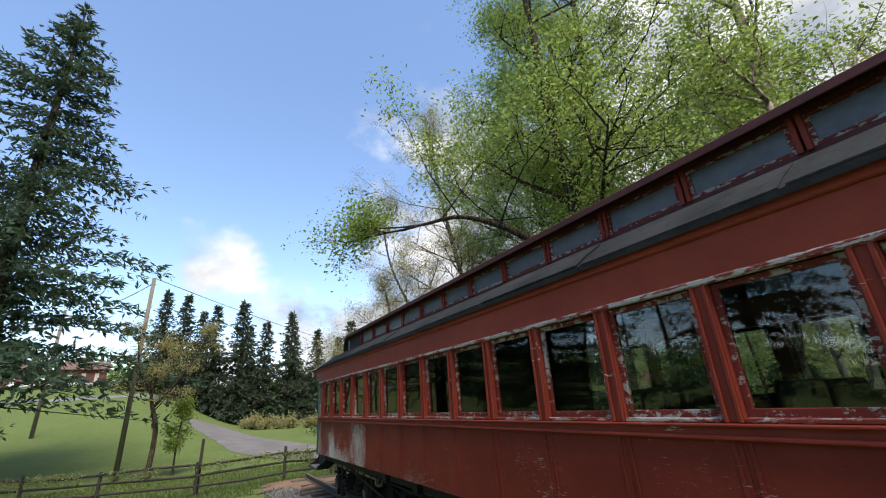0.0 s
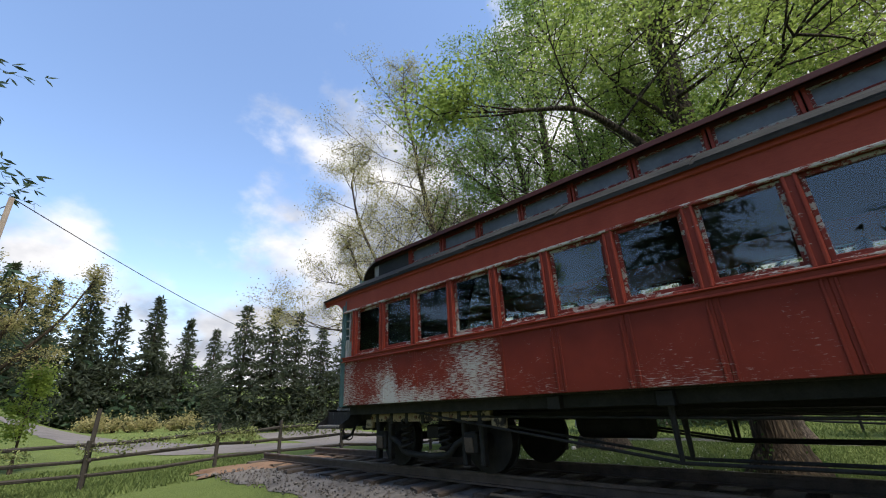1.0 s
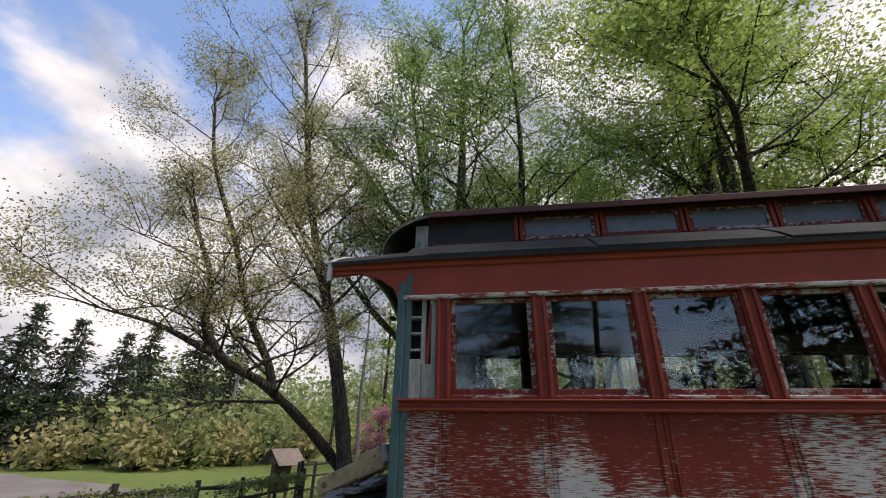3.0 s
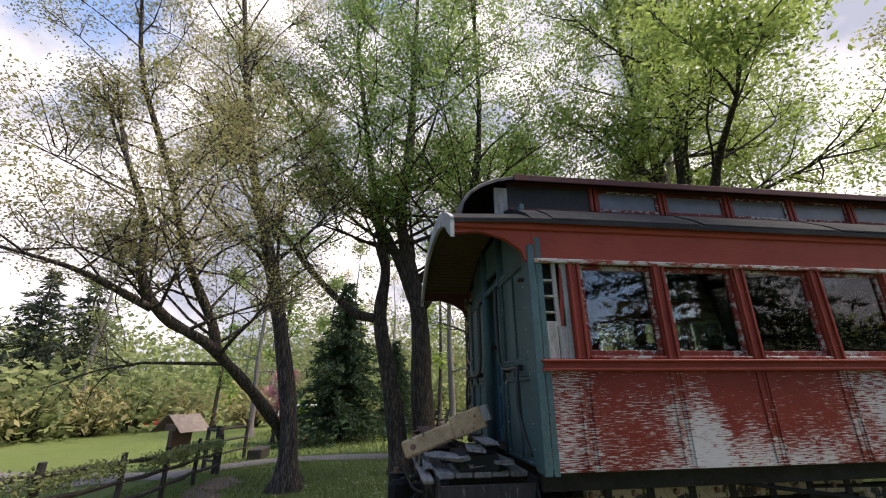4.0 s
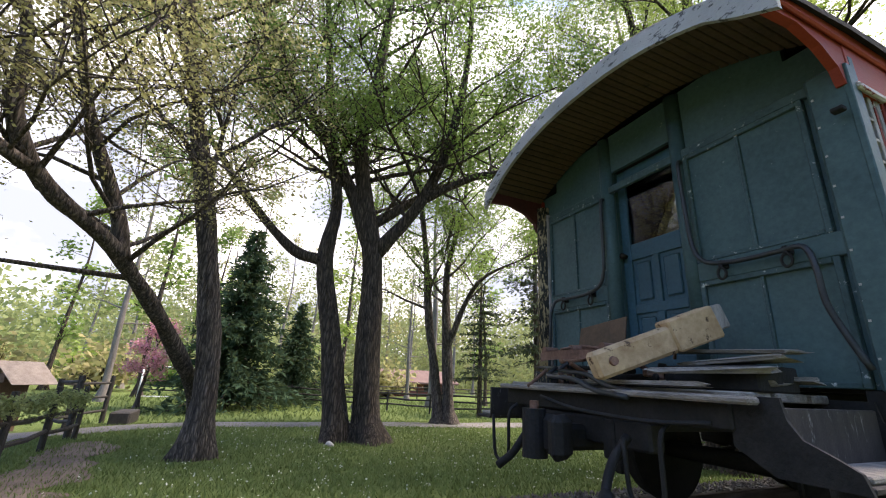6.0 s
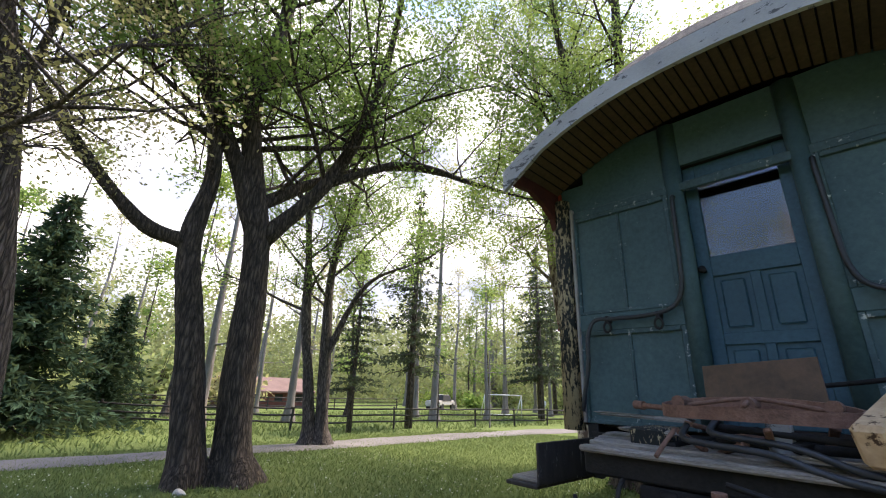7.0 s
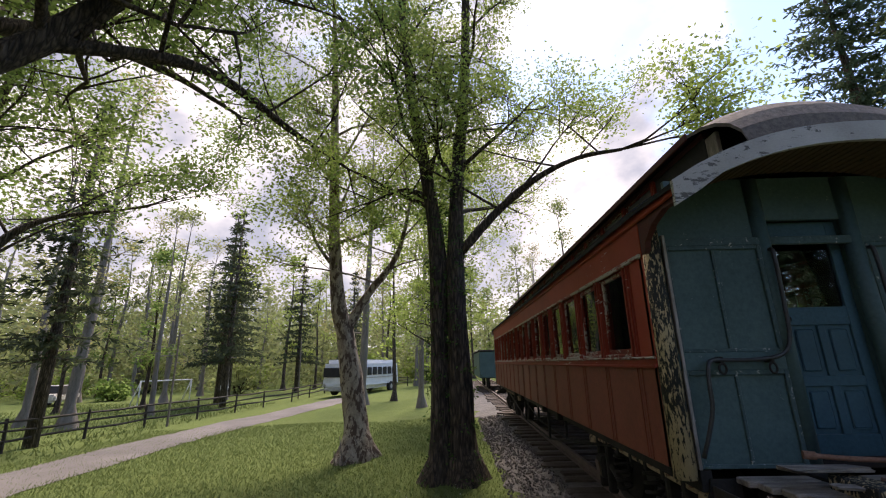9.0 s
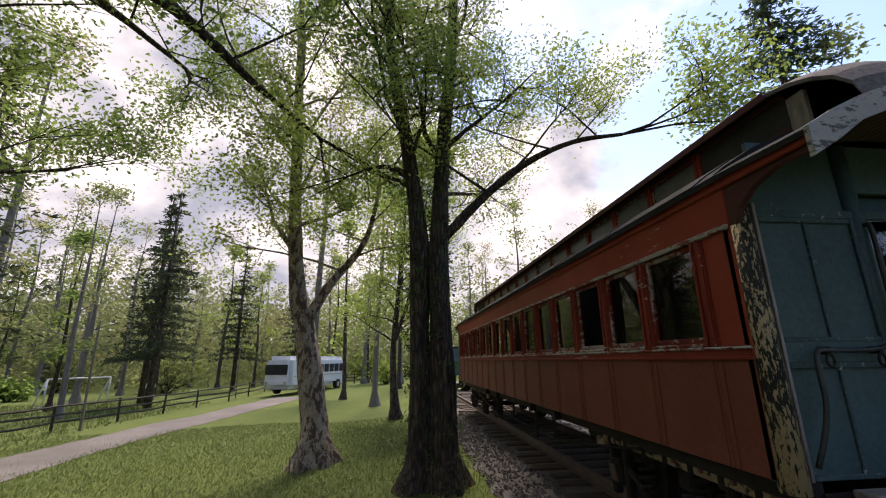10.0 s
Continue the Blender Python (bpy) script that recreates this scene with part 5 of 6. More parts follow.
tree("twin_tree", [([gz(10.7, 0.65), (10.8, 1.1, 2.4), (10.9, 1.5, 4.4), (10.9, 1.4, 6.3), (10.9, 1.9, 9.0), (11.0, 2.4, 12.5), (11.1, 2.9, 16)], 0.30, 0.06),
                   ([gz(10.6, -0.1), (10.7, 0.1, 2.6), (10.7, 0.2, 4.7), (10.8, 0.9, 8.2), (10.6, 0.6, 11.0), (10.3, 0.5, 15.0), (10.1, 0.4, 19.0)], 0.38, 0.06),
                   ([(10.9, 1.6, 4.4), (11.0, 2.5, 4.7), (10.9, 3.8, 5.9), (10.8, 4.7, 7.0), (10.6, 5.9, 8.4)], 0.17, 0.05),
                   ([(10.7, 0.2, 4.7), (10.9, 1.2, 7.1), (11.0, 2.4, 8.9), (10.9, 3.5, 10.4), (10.8, 5.1, 12.6)], 0.22, 0.06),
                   ([(10.7, 0.1, 4.8), (10.1, -1.0, 6.5), (9.3, -1.5, 8.3), (8.6, -1.7, 11.0), (8.2, -1.6, 14.5)], 0.22, 0.05),
                   ([(10.1, -1.0, 6.5), (8.9, -2.6, 7.3), (7.9, -4.2, 7.0), (7.0, -5.4, 6.7)], 0.12, 0.03),
                   ([(10.7, 0.4, 5.6), (10.9, -1.8, 7.4), (10.8, -4.0, 8.5), (10.4, -6.3, 8.9)], 0.16, 0.04)], 23, m_bark, m_leaf_dark,
     "large twin-trunked maple in fresh green leaf", 5.8, 7, 0.056, 6.0, 0.58, 0.24, 0.8, 6, 7)
tree("forked_tree", [([gz(15.7, -4.4), (15.8, -4.1, 1.6), (16.0, -3.8, 3.8), (16.1, -3.5, 6.9), (16.4, -2.9, 11.4), (16.5, -2.6, 14)], 0.24, 0.06),
                     ([gz(15.5, -4.7), (15.55, -4.5, 2.8), (15.65, -4.4, 5.1), (15.65, -4.5, 6.5), (15.5, -5.0, 8.9), (15.3, -5.3, 12)], 0.24, 0.06),
                     ([(15.5, -4.5, 2.6), (15.0, -5.2, 4.8), (14.6, -5.9, 5.8), (13.7, -7.1, 6.5)], 0.14, 0.03)], 24, m_bark_brown, m_leaf,
     "forked rough-barked tree in light green leaf", 4.6, 8, 0.055, 4.6, 0.58, 0.26, 0.7, 6, 6)
tree("broken_tree", [([gz(7.2, -8.6), (7.5, -8.7, 1.7), (7.8, -8.8, 3.1), (8.0, -8.7, 4.0), (8.2, -8.6, 6.2), (8.3, -8.5, 8.8), (8.5, -8.5, 13.0), (8.7, -8.4, 16)], 0.34, 0.05),
                     ([(7.8, -8.8, 3.1), (7.2, -8.9, 4.2), (6.3, -9.0, 5.5), (5.9, -9.1, 7.3)], 0.15, 0.05)], 25, m_bark_pale, m_leaf_yellow,
     "pale patchy-barked sycamore with a torn trunk", 3.6, 7, 0.046, 4.8, 0.5, 0.24, 0.6, 6, 6)
tree("ivy_tree", [([gz(4.85, -5.6), (4.9, -5.6, 2.4), (4.9, -5.6, 4.5), (5.1, -5.6, 6.3), (5.5, -5.6, 8.6), (5.8, -5.6, 11.5), (6.2, -5.5, 16)], 0.24, 0.06),
                  ([gz(4.45, -5.5), (4.5, -5.5, 3.0), (4.5, -5.5, 4.5), (4.4, -5.5, 6.6), (4.2, -5.5, 8.6), (4.0, -5.5, 12.7), (3.8, -5.5, 16)], 0.26, 0.06),
                  ([(4.4, -5.5, 4.6), (3.5, -5.2, 5.5), (2.7, -4.8, 6.05), (1.9, -4.4, 6.3), (1.2, -3.9, 6.2)], 0.11, 0.03),
                  ([(5.1, -5.6, 6.0), (5.7, -5.6, 6.2), (6.4, -5.5, 5.9)], 0.08, 0.02)], 26, m_bark, m_leaf_yellow,
     "ivy-covered twin trunk with fresh yellow-green leaves", 3.9, 9, 0.04, 5.2, 0.48, 0.22, 0.6, 6, 7, ivy=16)


tree("yellow_tree", [([gz(5.4, -15), (5.5, -15, 2.5), (5.3, -15.1, 5), (5.1, -15, 8), (4.9, -15, 11)], 0.16, 0.04),
                     ([(5.4, -15, 3.0), (4.8, -14.8, 5.0), (4.3, -14.6, 7.5), (4.1, -14.4, 9.5)], 0.08, 0.03)], 27, m_bark_brown, m_leaf_yellow,
     "young tree in yellow-green leaf beyond the coach", 3.4, 6, 0.06, 2.6, 0.45, 0.28, 0.5, 5, 5)


def conifer(name, seed, height, radius, material, bark, label, clear=1.5, rows=34, fronds=11, nsize=0.32, m=None, hang=0.5, per=5):
    """A conifer: straight trunk with whorls of drooping fronds made of narrow needle sprays."""
    rnd, rng = random.Random(seed), np.random.default_rng(seed)
    root = holder(name)
    tagged(root, label, "tree")
    bv, bf = [], []
    tube(bv, bf, [(0, 0, -0.4), (0, 0, height * 0.5), (0, 0, height)], [height * 0.016, height * 0.010, 0.03], 8)
    pos, along = [], []
    for r in range(rows):
        s = (r + rnd.random() * 0.6) / rows
        z = clear + (height - clear) * s
        reach = radius * (1 - s) ** 0.92 * rnd.uniform(0.6, 1.2) + 0.12
        for k in range(fronds):
            if rnd.random() < 0.12:
                continue
            a = rnd.uniform(0, 6.283)
            L = reach * rnd.uniform(0.6, 1.1)
            d = Vector((math.cos(a), math.sin(a), 0))
            tip = Vector((d.x * L, d.y * L, z - hang * L * 0.5))
            if r % 2 == 0 and k < 6:
                tube(bv, bf, [(0, 0, z), tip], [0.02 + 0.02 * (1 - s), 0.006], 3, False)
            n = max(3, int(L / nsize * per * 0.6))
            for q in range(n):
                u = (q + rnd.random()) / n
                pos.append((d.x * L * u + rnd.gauss(0, 0.07 * L), d.y * L * u + rnd.gauss(0, 0.07 * L), z - hang * L * u * u * 0.5 + rnd.gauss(0, 0.05)))
                along.append((d.x + rnd.gauss(0, 0.5), d.y + rnd.gauss(0, 0.5), rnd.gauss(-0.25, 0.3)))
    pos, along = np.array(pos), np.array(along)
    n = len(pos)
    along /= np.linalg.norm(along, axis=1)[:, None]
    quads = []
    for k in range(3):
        a = along + rng.normal(0, 0.45, (n, 3))
        a /= np.linalg.norm(a, axis=1)[:, None]
        b = np.cross(a, rng.normal(size=(n, 3)))
        b /= np.linalg.norm(b, axis=1)[:, None]
        s = nsize * rng.uniform(0.6, 1.2, (n, 1))
        quads.append(np.stack([pos, pos + a * s * 0.5 + b * s * 0.13, pos + a * s, pos + a * s * 0.5 - b * s * 0.13], 1).reshape(-1, 3))
    q = np.concatenate(quads)
    part("trunk", mesh_from("trunk", bv, bf, bark, True), None, root)
    part("crown", leaf_mesh("crown", q, np.arange(len(q)).reshape(-1, 4), material), None, root)
    if m is not None:
        root.matrix_basis = m
    return root


def place(x, y, rz=0, s=1.0, dz=0.0):
    return Matrix.LocRotScale((x, y, ground(x, y) + dz), Euler((0, 0, radians(rz))), (s, s, s))


def put(src, x, y, rz=0, s=1.0, dz=0.0):
    c = copy_thing(src, Matrix.Translation((x, y, ground(x, y) + dz)) @ Matrix.Rotation(radians(rz), 4, "Z"))
    c.scale = (s, s, s)
    return c


# row of tall spruces beyond the meadow
spruce = conifer("spruce_tree", 31, 22, 7.2, m_spruce, m_bark, "tall dark spruce at the edge of the meadow", 1.0, 40, 9, 0.95, None, 0.55, 4.2)
spruce.matrix_basis = place(3.6, 80, 0, 1.05)
spruce["group"] = "spruce row"
for x, y, rz, s in ((12.8, 79, 40, 0.97), (-1.2, 79, 90, 0.9), (8.0, 80, 150, 0.88), (17.5, 77, 200, 0.8), (-6.5, 80, 250, 0.86), (21.5, 75, 300, 0.72), (-10, 84, 20, 0.85), (15, 86, 70, 0.8), (5.5, 88, 130, 0.9), (-3.5, 89, 310, 0.85)):
    put(spruce, x, y, rz, s)
spruce2 = conifer("spruce_tree", 32, 10.2, 4.2, m_spruce, m_bark, "mid-sized dark spruce beside the drive", 0.4, 30, 9, 0.46, None, 0.5, 4.0)
spruce2.matrix_basis = place(13.0, 39, 0, 1.25)
spruce2["group"] = "spruce row"
for x, y, rz, s in ((15.6, 38, 60, 1.02), (18.0, 37.4, 120, 1.0), (20.3, 36, 180, 0.86), (22.6, 34.5, 240, 0.9), (25.0, 33, 300, 0.85), (27.5, 31, 20, 0.8), (30, 31, 77, 0.9), (34, 29, 160, 1.0), (38, 28, 260, 1.05)):
    put(spruce2, x, y, rz, s * 1.22)
# big soft pine by the fence, and one beyond the coach
pine = conifer("pine_tree", 33, 27, 9.4, m_needle_blue, m_bark, "large blue-green pine with sweeping boughs", 3.5, 36, 9, 0.43, None, 0.35, 7)
pine.matrix_basis = place(-11.6, 15.2)
put(pine, -17.0, -16.0, 140, 0.95)
for x_, y_, s_ in ((-17, 9, 0.8), (-19, -2, 0.7)):
    put(pine, x_, y_, 60 + x_ * 9, s_)
# dark cedar behind the leaning tree
cedar = conifer("cedar_tree", 34, 8.6, 3.3, m_needle, m_bark, "dense dark evergreen behind the path", 0.5, 34, 13, 0.36, None, 0.5, 6)
cedar.matrix_basis = place(23.5, 3.8, 0, 1.1)
put(cedar, 27.5, 0.5, 70, 0.72)
# ragged open conifers along the paddock fence
ragged = conifer("ragged_cedar", 35, 14.5, 2.9, m_spruce, m_bark_brown, "open ragged cedar with a bare reddish trunk", 3.0, 24, 9, 0.34, None, 0.25, 4)
ragged.matrix_basis = place(20.0, -12.4)
for x, y, rz, s in ((20.7, -26.5, 80, 1.0), (22.5, -29, 160, 1.05), (21, -41, 230, 1.0), (16.5, -46, 300, 0.95), (26, -37, 20, 1.05), (19.3, -8.2, 120, 0.62)):
    put(ragged, x, y, rz, s)


def wood_tree(seed, height, leaf, bark, label, leaves=9, size=0.14, reach=2.6):
    t = tree("woodland_tree", [([(0, 0, 0), (0.1, 0.1, height * 0.35), (0.3, -0.1, height * 0.7), (0.2, 0.1, height)], height * 0.014, 0.03)], seed, bark, leaf, label, reach, leaves, size, height * 0.22, 1.6, 0.36, 0.7, 2, 4)
    return t


kinds = [wood_tree(41, 15, m_pale, m_bark_grey, "slender woodland tree in thin pale spring leaf", 4, 0.13),
         wood_tree(42, 13, m_leaf_yellow, m_bark_brown, "woodland tree in yellow-green spring leaf", 4, 0.16),
         wood_tree(43, 16, m_bud, m_bark_grey, "tall nearly bare woodland tree", 3, 0.10),
         wood_tree(44, 12, m_leaf, m_bark, "woodland tree in fresh green leaf", 4, 0.16)]
rnd = random.Random(77)
spots = []
for k in range(58):
    a = radians(rnd.uniform(-135, 28))      # bearing from east, through south
    r = rnd.uniform(44, 78) if k % 3 else rnd.uniform(40, 52)
    x, y = 6 + r * math.cos(a), -6 + r * math.sin(a)
    if -8 < x < 14 and y < 0 and r < 60 and abs(x - 1.5) < 6:
        continue
    spots.append((x, y))
spots += [(26, -18), (28, -31), (24, -45), (30, -24), (33, -9), (14, -52), (8, -50), (2, -54), (-4, -50), (6.5, -21), (8.8, -27), (-6, -36), (5.2, -33), (31, 9), (36, 6)]
spots += [(24, -3), (27, 3.5), (23, -17), (25.5, -8), (29, -14), (22.5, -22), (31, -3), (28, 10), (13, -50), (17, -49), (21, -47), (9, -46), (26, -26), (30, -34), (24, -33), (10.5, -24), (35, 15), (5, -40), (33, 24), (40, 12)]
spots += [(-19, 2), (-22, -6), (-18, -14), (-25, -2), (-24, 8), (-20, -20)]
for i, (x, y) in enumerate(spots):
    src = kinds[rnd.choice((0, 0, 0, 1, 2, 2, 2, 3))]
    s = rnd.uniform(0.75, 1.2)
    if i < 4:
        kinds[i].matrix_basis = place(x, y, rnd.uniform(0, 360), s)
    else:
        put(src, x, y, rnd.uniform(0, 360), s)


def bush(seed, material, label, r=1.2, n=520, size=0.12):
    rnd, rng = random.Random(seed), np.random.default_rng(seed)
    root = holder("bush")
    tagged(root, label, "bush")
    bv, bf, ends = [], [], []
    for k in range(26):
        a, e = rnd.uniform(0, 6.28), rnd.uniform(0.2, 1.3)
        tip = Vector((math.cos(a) * math.cos(e), math.sin(a) * math.cos(e), math.sin(e) * 1.1)) * r * rnd.uniform(0.6, 1.1)
        tube(bv, bf, [(0, 0, -0.1), tip * 0.5 + Vector((0, 0, 0.1)), tip], [0.03, 0.018, 0.006], 4, False)
        ends += [tip * s + Vector((0, 0, 0.1)) for s in (0.5, 0.75, 1.0)]
    part("stem", mesh_from("stem", bv, bf, m_bark, True), None, root)
    q, f = scatter_leaves(rng, [tuple(e) for e in ends], 0.22 * r, n // 84, size * 1.15)
    part("crown", leaf_mesh("crown", q, f, material), None, root)
    return root


b1 = bush(51, m_leaf_yellow, "rounded yellow-green spring shrub", 1.5, 720)
b2 = bush(52, m_pale, "pale budding shrub at the wood edge", 1.6, 800)
b3 = bush(53, m_leaf, "dense green shrub at the wood edge", 1.2, 1000)
b4 = bush(54, m_bud, "brownish hedge shrub beside the drive", 1.4, 800)
b5 = bush(55, m_needle, "dark evergreen thicket under the spruces", 2.2, 1000, 0.25)
first = [True] * 5
for k in range(48):
    a = radians(rnd.uniform(-120, 34))
    r = rnd.uniform(36, 74)
    x, y = 6 + r * math.cos(a), -6 + r * math.sin(a)
    j = rnd.choice((0, 0, 1, 1, 2))
    src = (b1, b2, b3)[j]
    s = rnd.uniform(0.9, 2.2)
    if first[j]:
        first[j] = False
        src.matrix_basis = place(x, y, 0, s)
    else:
        put(src, x, y, rnd.uniform(0, 360), s)
for x, y, s in ((38, 4, 2.2), (41, -4, 2.4), (39, -9, 1.9), (44, 2, 2.6), (36, 12, 2.0), (24, 24, 1.8), (27, 23, 2.1), (30, 21, 1.9), (26, 27, 2.3), (33, 20, 2.2), (36, 18, 2.0), (22, 28, 1.7), (31, 25, 2.4)):
    put(b2 if s > 2 else b4, x, y, rnd.uniform(0, 360), s)
# brown hedge and dark thicket at the foot of the spruces
b4.matrix_basis = place(5, 62, 0, 1.2)
for k in range(24):
    u = k / 23
    put(b4, 4 + 34 * u + rnd.uniform(-1, 1), 62 - 34 * u + rnd.uniform(-1, 1), rnd.uniform(0, 360), rnd.uniform(0.8, 1.3))
b5.matrix_basis = place(0, 84, 0, 1.6)
for k in range(26):
    u = k / 25
    put(b5, -12 + 36 * u, 84 - 6 * u + rnd.uniform(-2, 2), rnd.uniform(0, 360), rnd.uniform(1.2, 2.0))
for k in range(20):
    u = k / 19
    put(b5, 13 + 27 * u, 41 - 11 * u + rnd.uniform(-1, 1), rnd.uniform(0, 360), rnd.uniform(0.7, 1.1))
# hillside woods, too many to count
rng = np.random.default_rng(8)
cent = []
for k in range(4600):
    a, r = radians(rnd.uniform(-150, 45)), rnd.uniform(80, 170)
    x, y = r * math.cos(a), r * math.sin(a)
    cent.append((x, y, ground(x, y) + rnd.uniform(0.5, 15) * rnd.random() ** 0.35))
q, f = scatter_leaves(rng, cent, 1.5, 14, 0.62)
tagged(part("hillside_woods", leaf_mesh("hillside_woods", q, f, m_pale)), "spring woods on the far hillside in mixed pale greens", "woods", kind="stuff")
cent = []
for k in range(1600):
    a, r = radians(rnd.uniform(75, 165)), rnd.uniform(150, 330)
    x, y = r * math.cos(a), r * math.sin(a)
    cent.append((x, y, ground(x, y) + rnd.uniform(0.5, 9)))
q, f = scatter_leaves(rng, cent, 2.2, 18, 0.9)
tagged(part("far_woods", leaf_mesh("far_woods", q, f, m_leaf)), "distant green wooded ridge beyond the road", "woods", kind="stuff")

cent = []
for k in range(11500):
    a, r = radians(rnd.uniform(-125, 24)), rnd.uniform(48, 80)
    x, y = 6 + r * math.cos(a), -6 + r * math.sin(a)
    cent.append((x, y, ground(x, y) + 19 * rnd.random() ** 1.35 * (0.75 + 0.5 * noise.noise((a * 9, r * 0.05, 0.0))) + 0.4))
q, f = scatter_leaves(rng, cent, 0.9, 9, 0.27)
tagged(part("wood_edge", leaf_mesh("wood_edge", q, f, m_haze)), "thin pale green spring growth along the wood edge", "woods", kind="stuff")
# small trees by the pole and in the meadow
tree("blossom_tree", [([gz(-4.4, 13.6), (-4.3, 13.6, 1.9), (-4.7, 13.5, 3.6), (-4.4, 13.5, 5.2)], 0.12, 0.05),
                      ([(-4.5, 13.5, 3.0), (-3.8, 13.5, 4.0), (-3.2, 13.4, 5.0), (-2.8, 13.4, 6.0)], 0.07, 0.03),
                      ([(-4.7, 13.5, 3.6), (-5.3, 13.6, 4.6), (-5.6, 13.6, 6.0)], 0.07, 0.03)], 61, m_bark, m_bud, "crooked dark-barked tree with sparse white-green buds", 1.7, 5, 0.04, 3.0, 0.4, 0.16, 0.5, 4, 5)
tree("sapling", [([gz(-3.4, 15), (-3.4, 15, 1.2), (-3.3, 15, 2.6)], 0.05, 0.02)], 62, m_bark, m_leaf_yellow, "young tree in yellow-green leaf", 1.0, 6, 0.06, 0.9, 0.3, 0.2, 0.5, 4, 4)
tree("pink_tree", [([gz(24, 7.6), (24.0, 7.6, 0.2), (24.2, 7.4, 2.4)], 0.1, 0.04)], 63, m_bark, m_pink, "small tree in pink blossom", 1.5, 10, 0.06, 1.0, 0.35, 0.22, 0.5, 4, 4)

# vines over the north fence
rng = np.random.default_rng(71)
cent = []
for (xa, ya), (xb, yb) in zip(north[:-1], north[1:]):
    for k in range(70):
        u = rnd.random()
        if noise.noise(((xa + u * (xb - xa)) * 0.8, 3.1, 0.0)) < -0.25:
            continue
        x, y = xa + u * (xb - xa), ya + u * (yb - ya)
        cent.append((x + rnd.gauss(0, 0.06), y + rnd.gauss(0, 0.08), ground(x, y) + 1.03 - abs(rnd.gauss(0, 0.13))))
q, f = scatter_leaves(rng, cent, 0.07, 18, 0.035)
tagged(part("fence_vine", leaf_mesh("fence_vine", q, f, m_pale)), "tangled vine with small pale leaves over the fence", "vine", kind="stuff")


# grass blades about the lawn that the path of the camera passes
def blades(n, x0, x1, y0, y1, size, material, seed, name, label, flat=0.5):
    rng = np.random.default_rng(seed)
    x, y = rng.uniform(x0, x1, n), rng.uniform(y0, y1, n)
    keep = (np.abs(x - 1.475) > 2.3) | (y > 5.8)
    x, y = x[keep], y[keep]
    z = np.array([ground(a, b) for a, b in zip(x, y)])
    a = rng.uniform(0, 6.283, len(x))
    w, h = size * rng.uniform(0.1, 0.2, len(x)), size * rng.uniform(0.5, 1.2, len(x))
    lx, ly = rng.normal(0, flat, (2, len(x))) * h
    p = np.stack([x, y, z], 1)
    s = np.stack([np.cos(a) * w, np.sin(a) * w, np.zeros(len(x))], 1)
    t = np.stack([x + lx, y + ly, z + h], 1)
    tri = np.stack([p - s, p + s, t], 1).reshape(-1, 3)
    return tagged(part(name, leaf_mesh(name, tri, np.arange(len(tri)).reshape(-1, 3), material)), label, "grass", kind="stuff")


blades(90000, 3.6, 18, -16, 8, 0.075, m_blade, 81, "grass", "short uneven lawn grass")
blades(26000, -11, 4, 4.5, 14, 0.13, m_blade, 82, "grass_2", "rough grass along the fence")
blades(12000, 18, 34, -30, 10, 0.2, m_blade, 84, "grass_3", "paddock grass beyond the fence")
q, f = scatter_leaves(np.random.default_rng(83), [(x, y, ground(x, y) + 0.06) for x, y in ((rnd.uniform(4, 14), rnd.uniform(-5, 5)) for _ in range(700))], 0.05, 2, 0.018)
tagged(part("clover_flowers", leaf_mesh("clover_flowers", q, f, m_flower)), "tiny white clover flowers in the lawn", "flowers", kind="stuff")


# broken sticks at the foot of the torn tree, and a pale stone by the maple
for k in range(9):
    a = rnd.uniform(0, 6.28)
    x, y = 7.45 + 0.45 * math.cos(a), -8.35 + 0.45 * math.sin(a)
    tagged(bar("stick", [(x, y, ground(x, y) - 0.03), (x + rnd.uniform(-0.3, 0.3), y + rnd.uniform(-0.3, 0.3), ground(x, y) + rnd.uniform(0.15, 0.7))], 0.014, m_bark_grey, None, 5), "dry broken stick by the tree foot", "stick", "sticks by the torn tree")
bm = bmesh.new()
bmesh.ops.create_icosphere(bm, subdivisions=2, radius=0.085, matrix=Matrix.Translation((9.9, 0.95, ground(9.9, 0.95) + 0.05)))
for v in bm.verts:
    v.co += Vector((0, 0, 0.06 * noise.noise(v.co * 5))) + Vector((0.05, 0.05, 0)) * noise.noise(v.co * 7)
loose("stone", bm, m_stone, "pale rounded stone at the foot of the maple", "stone")

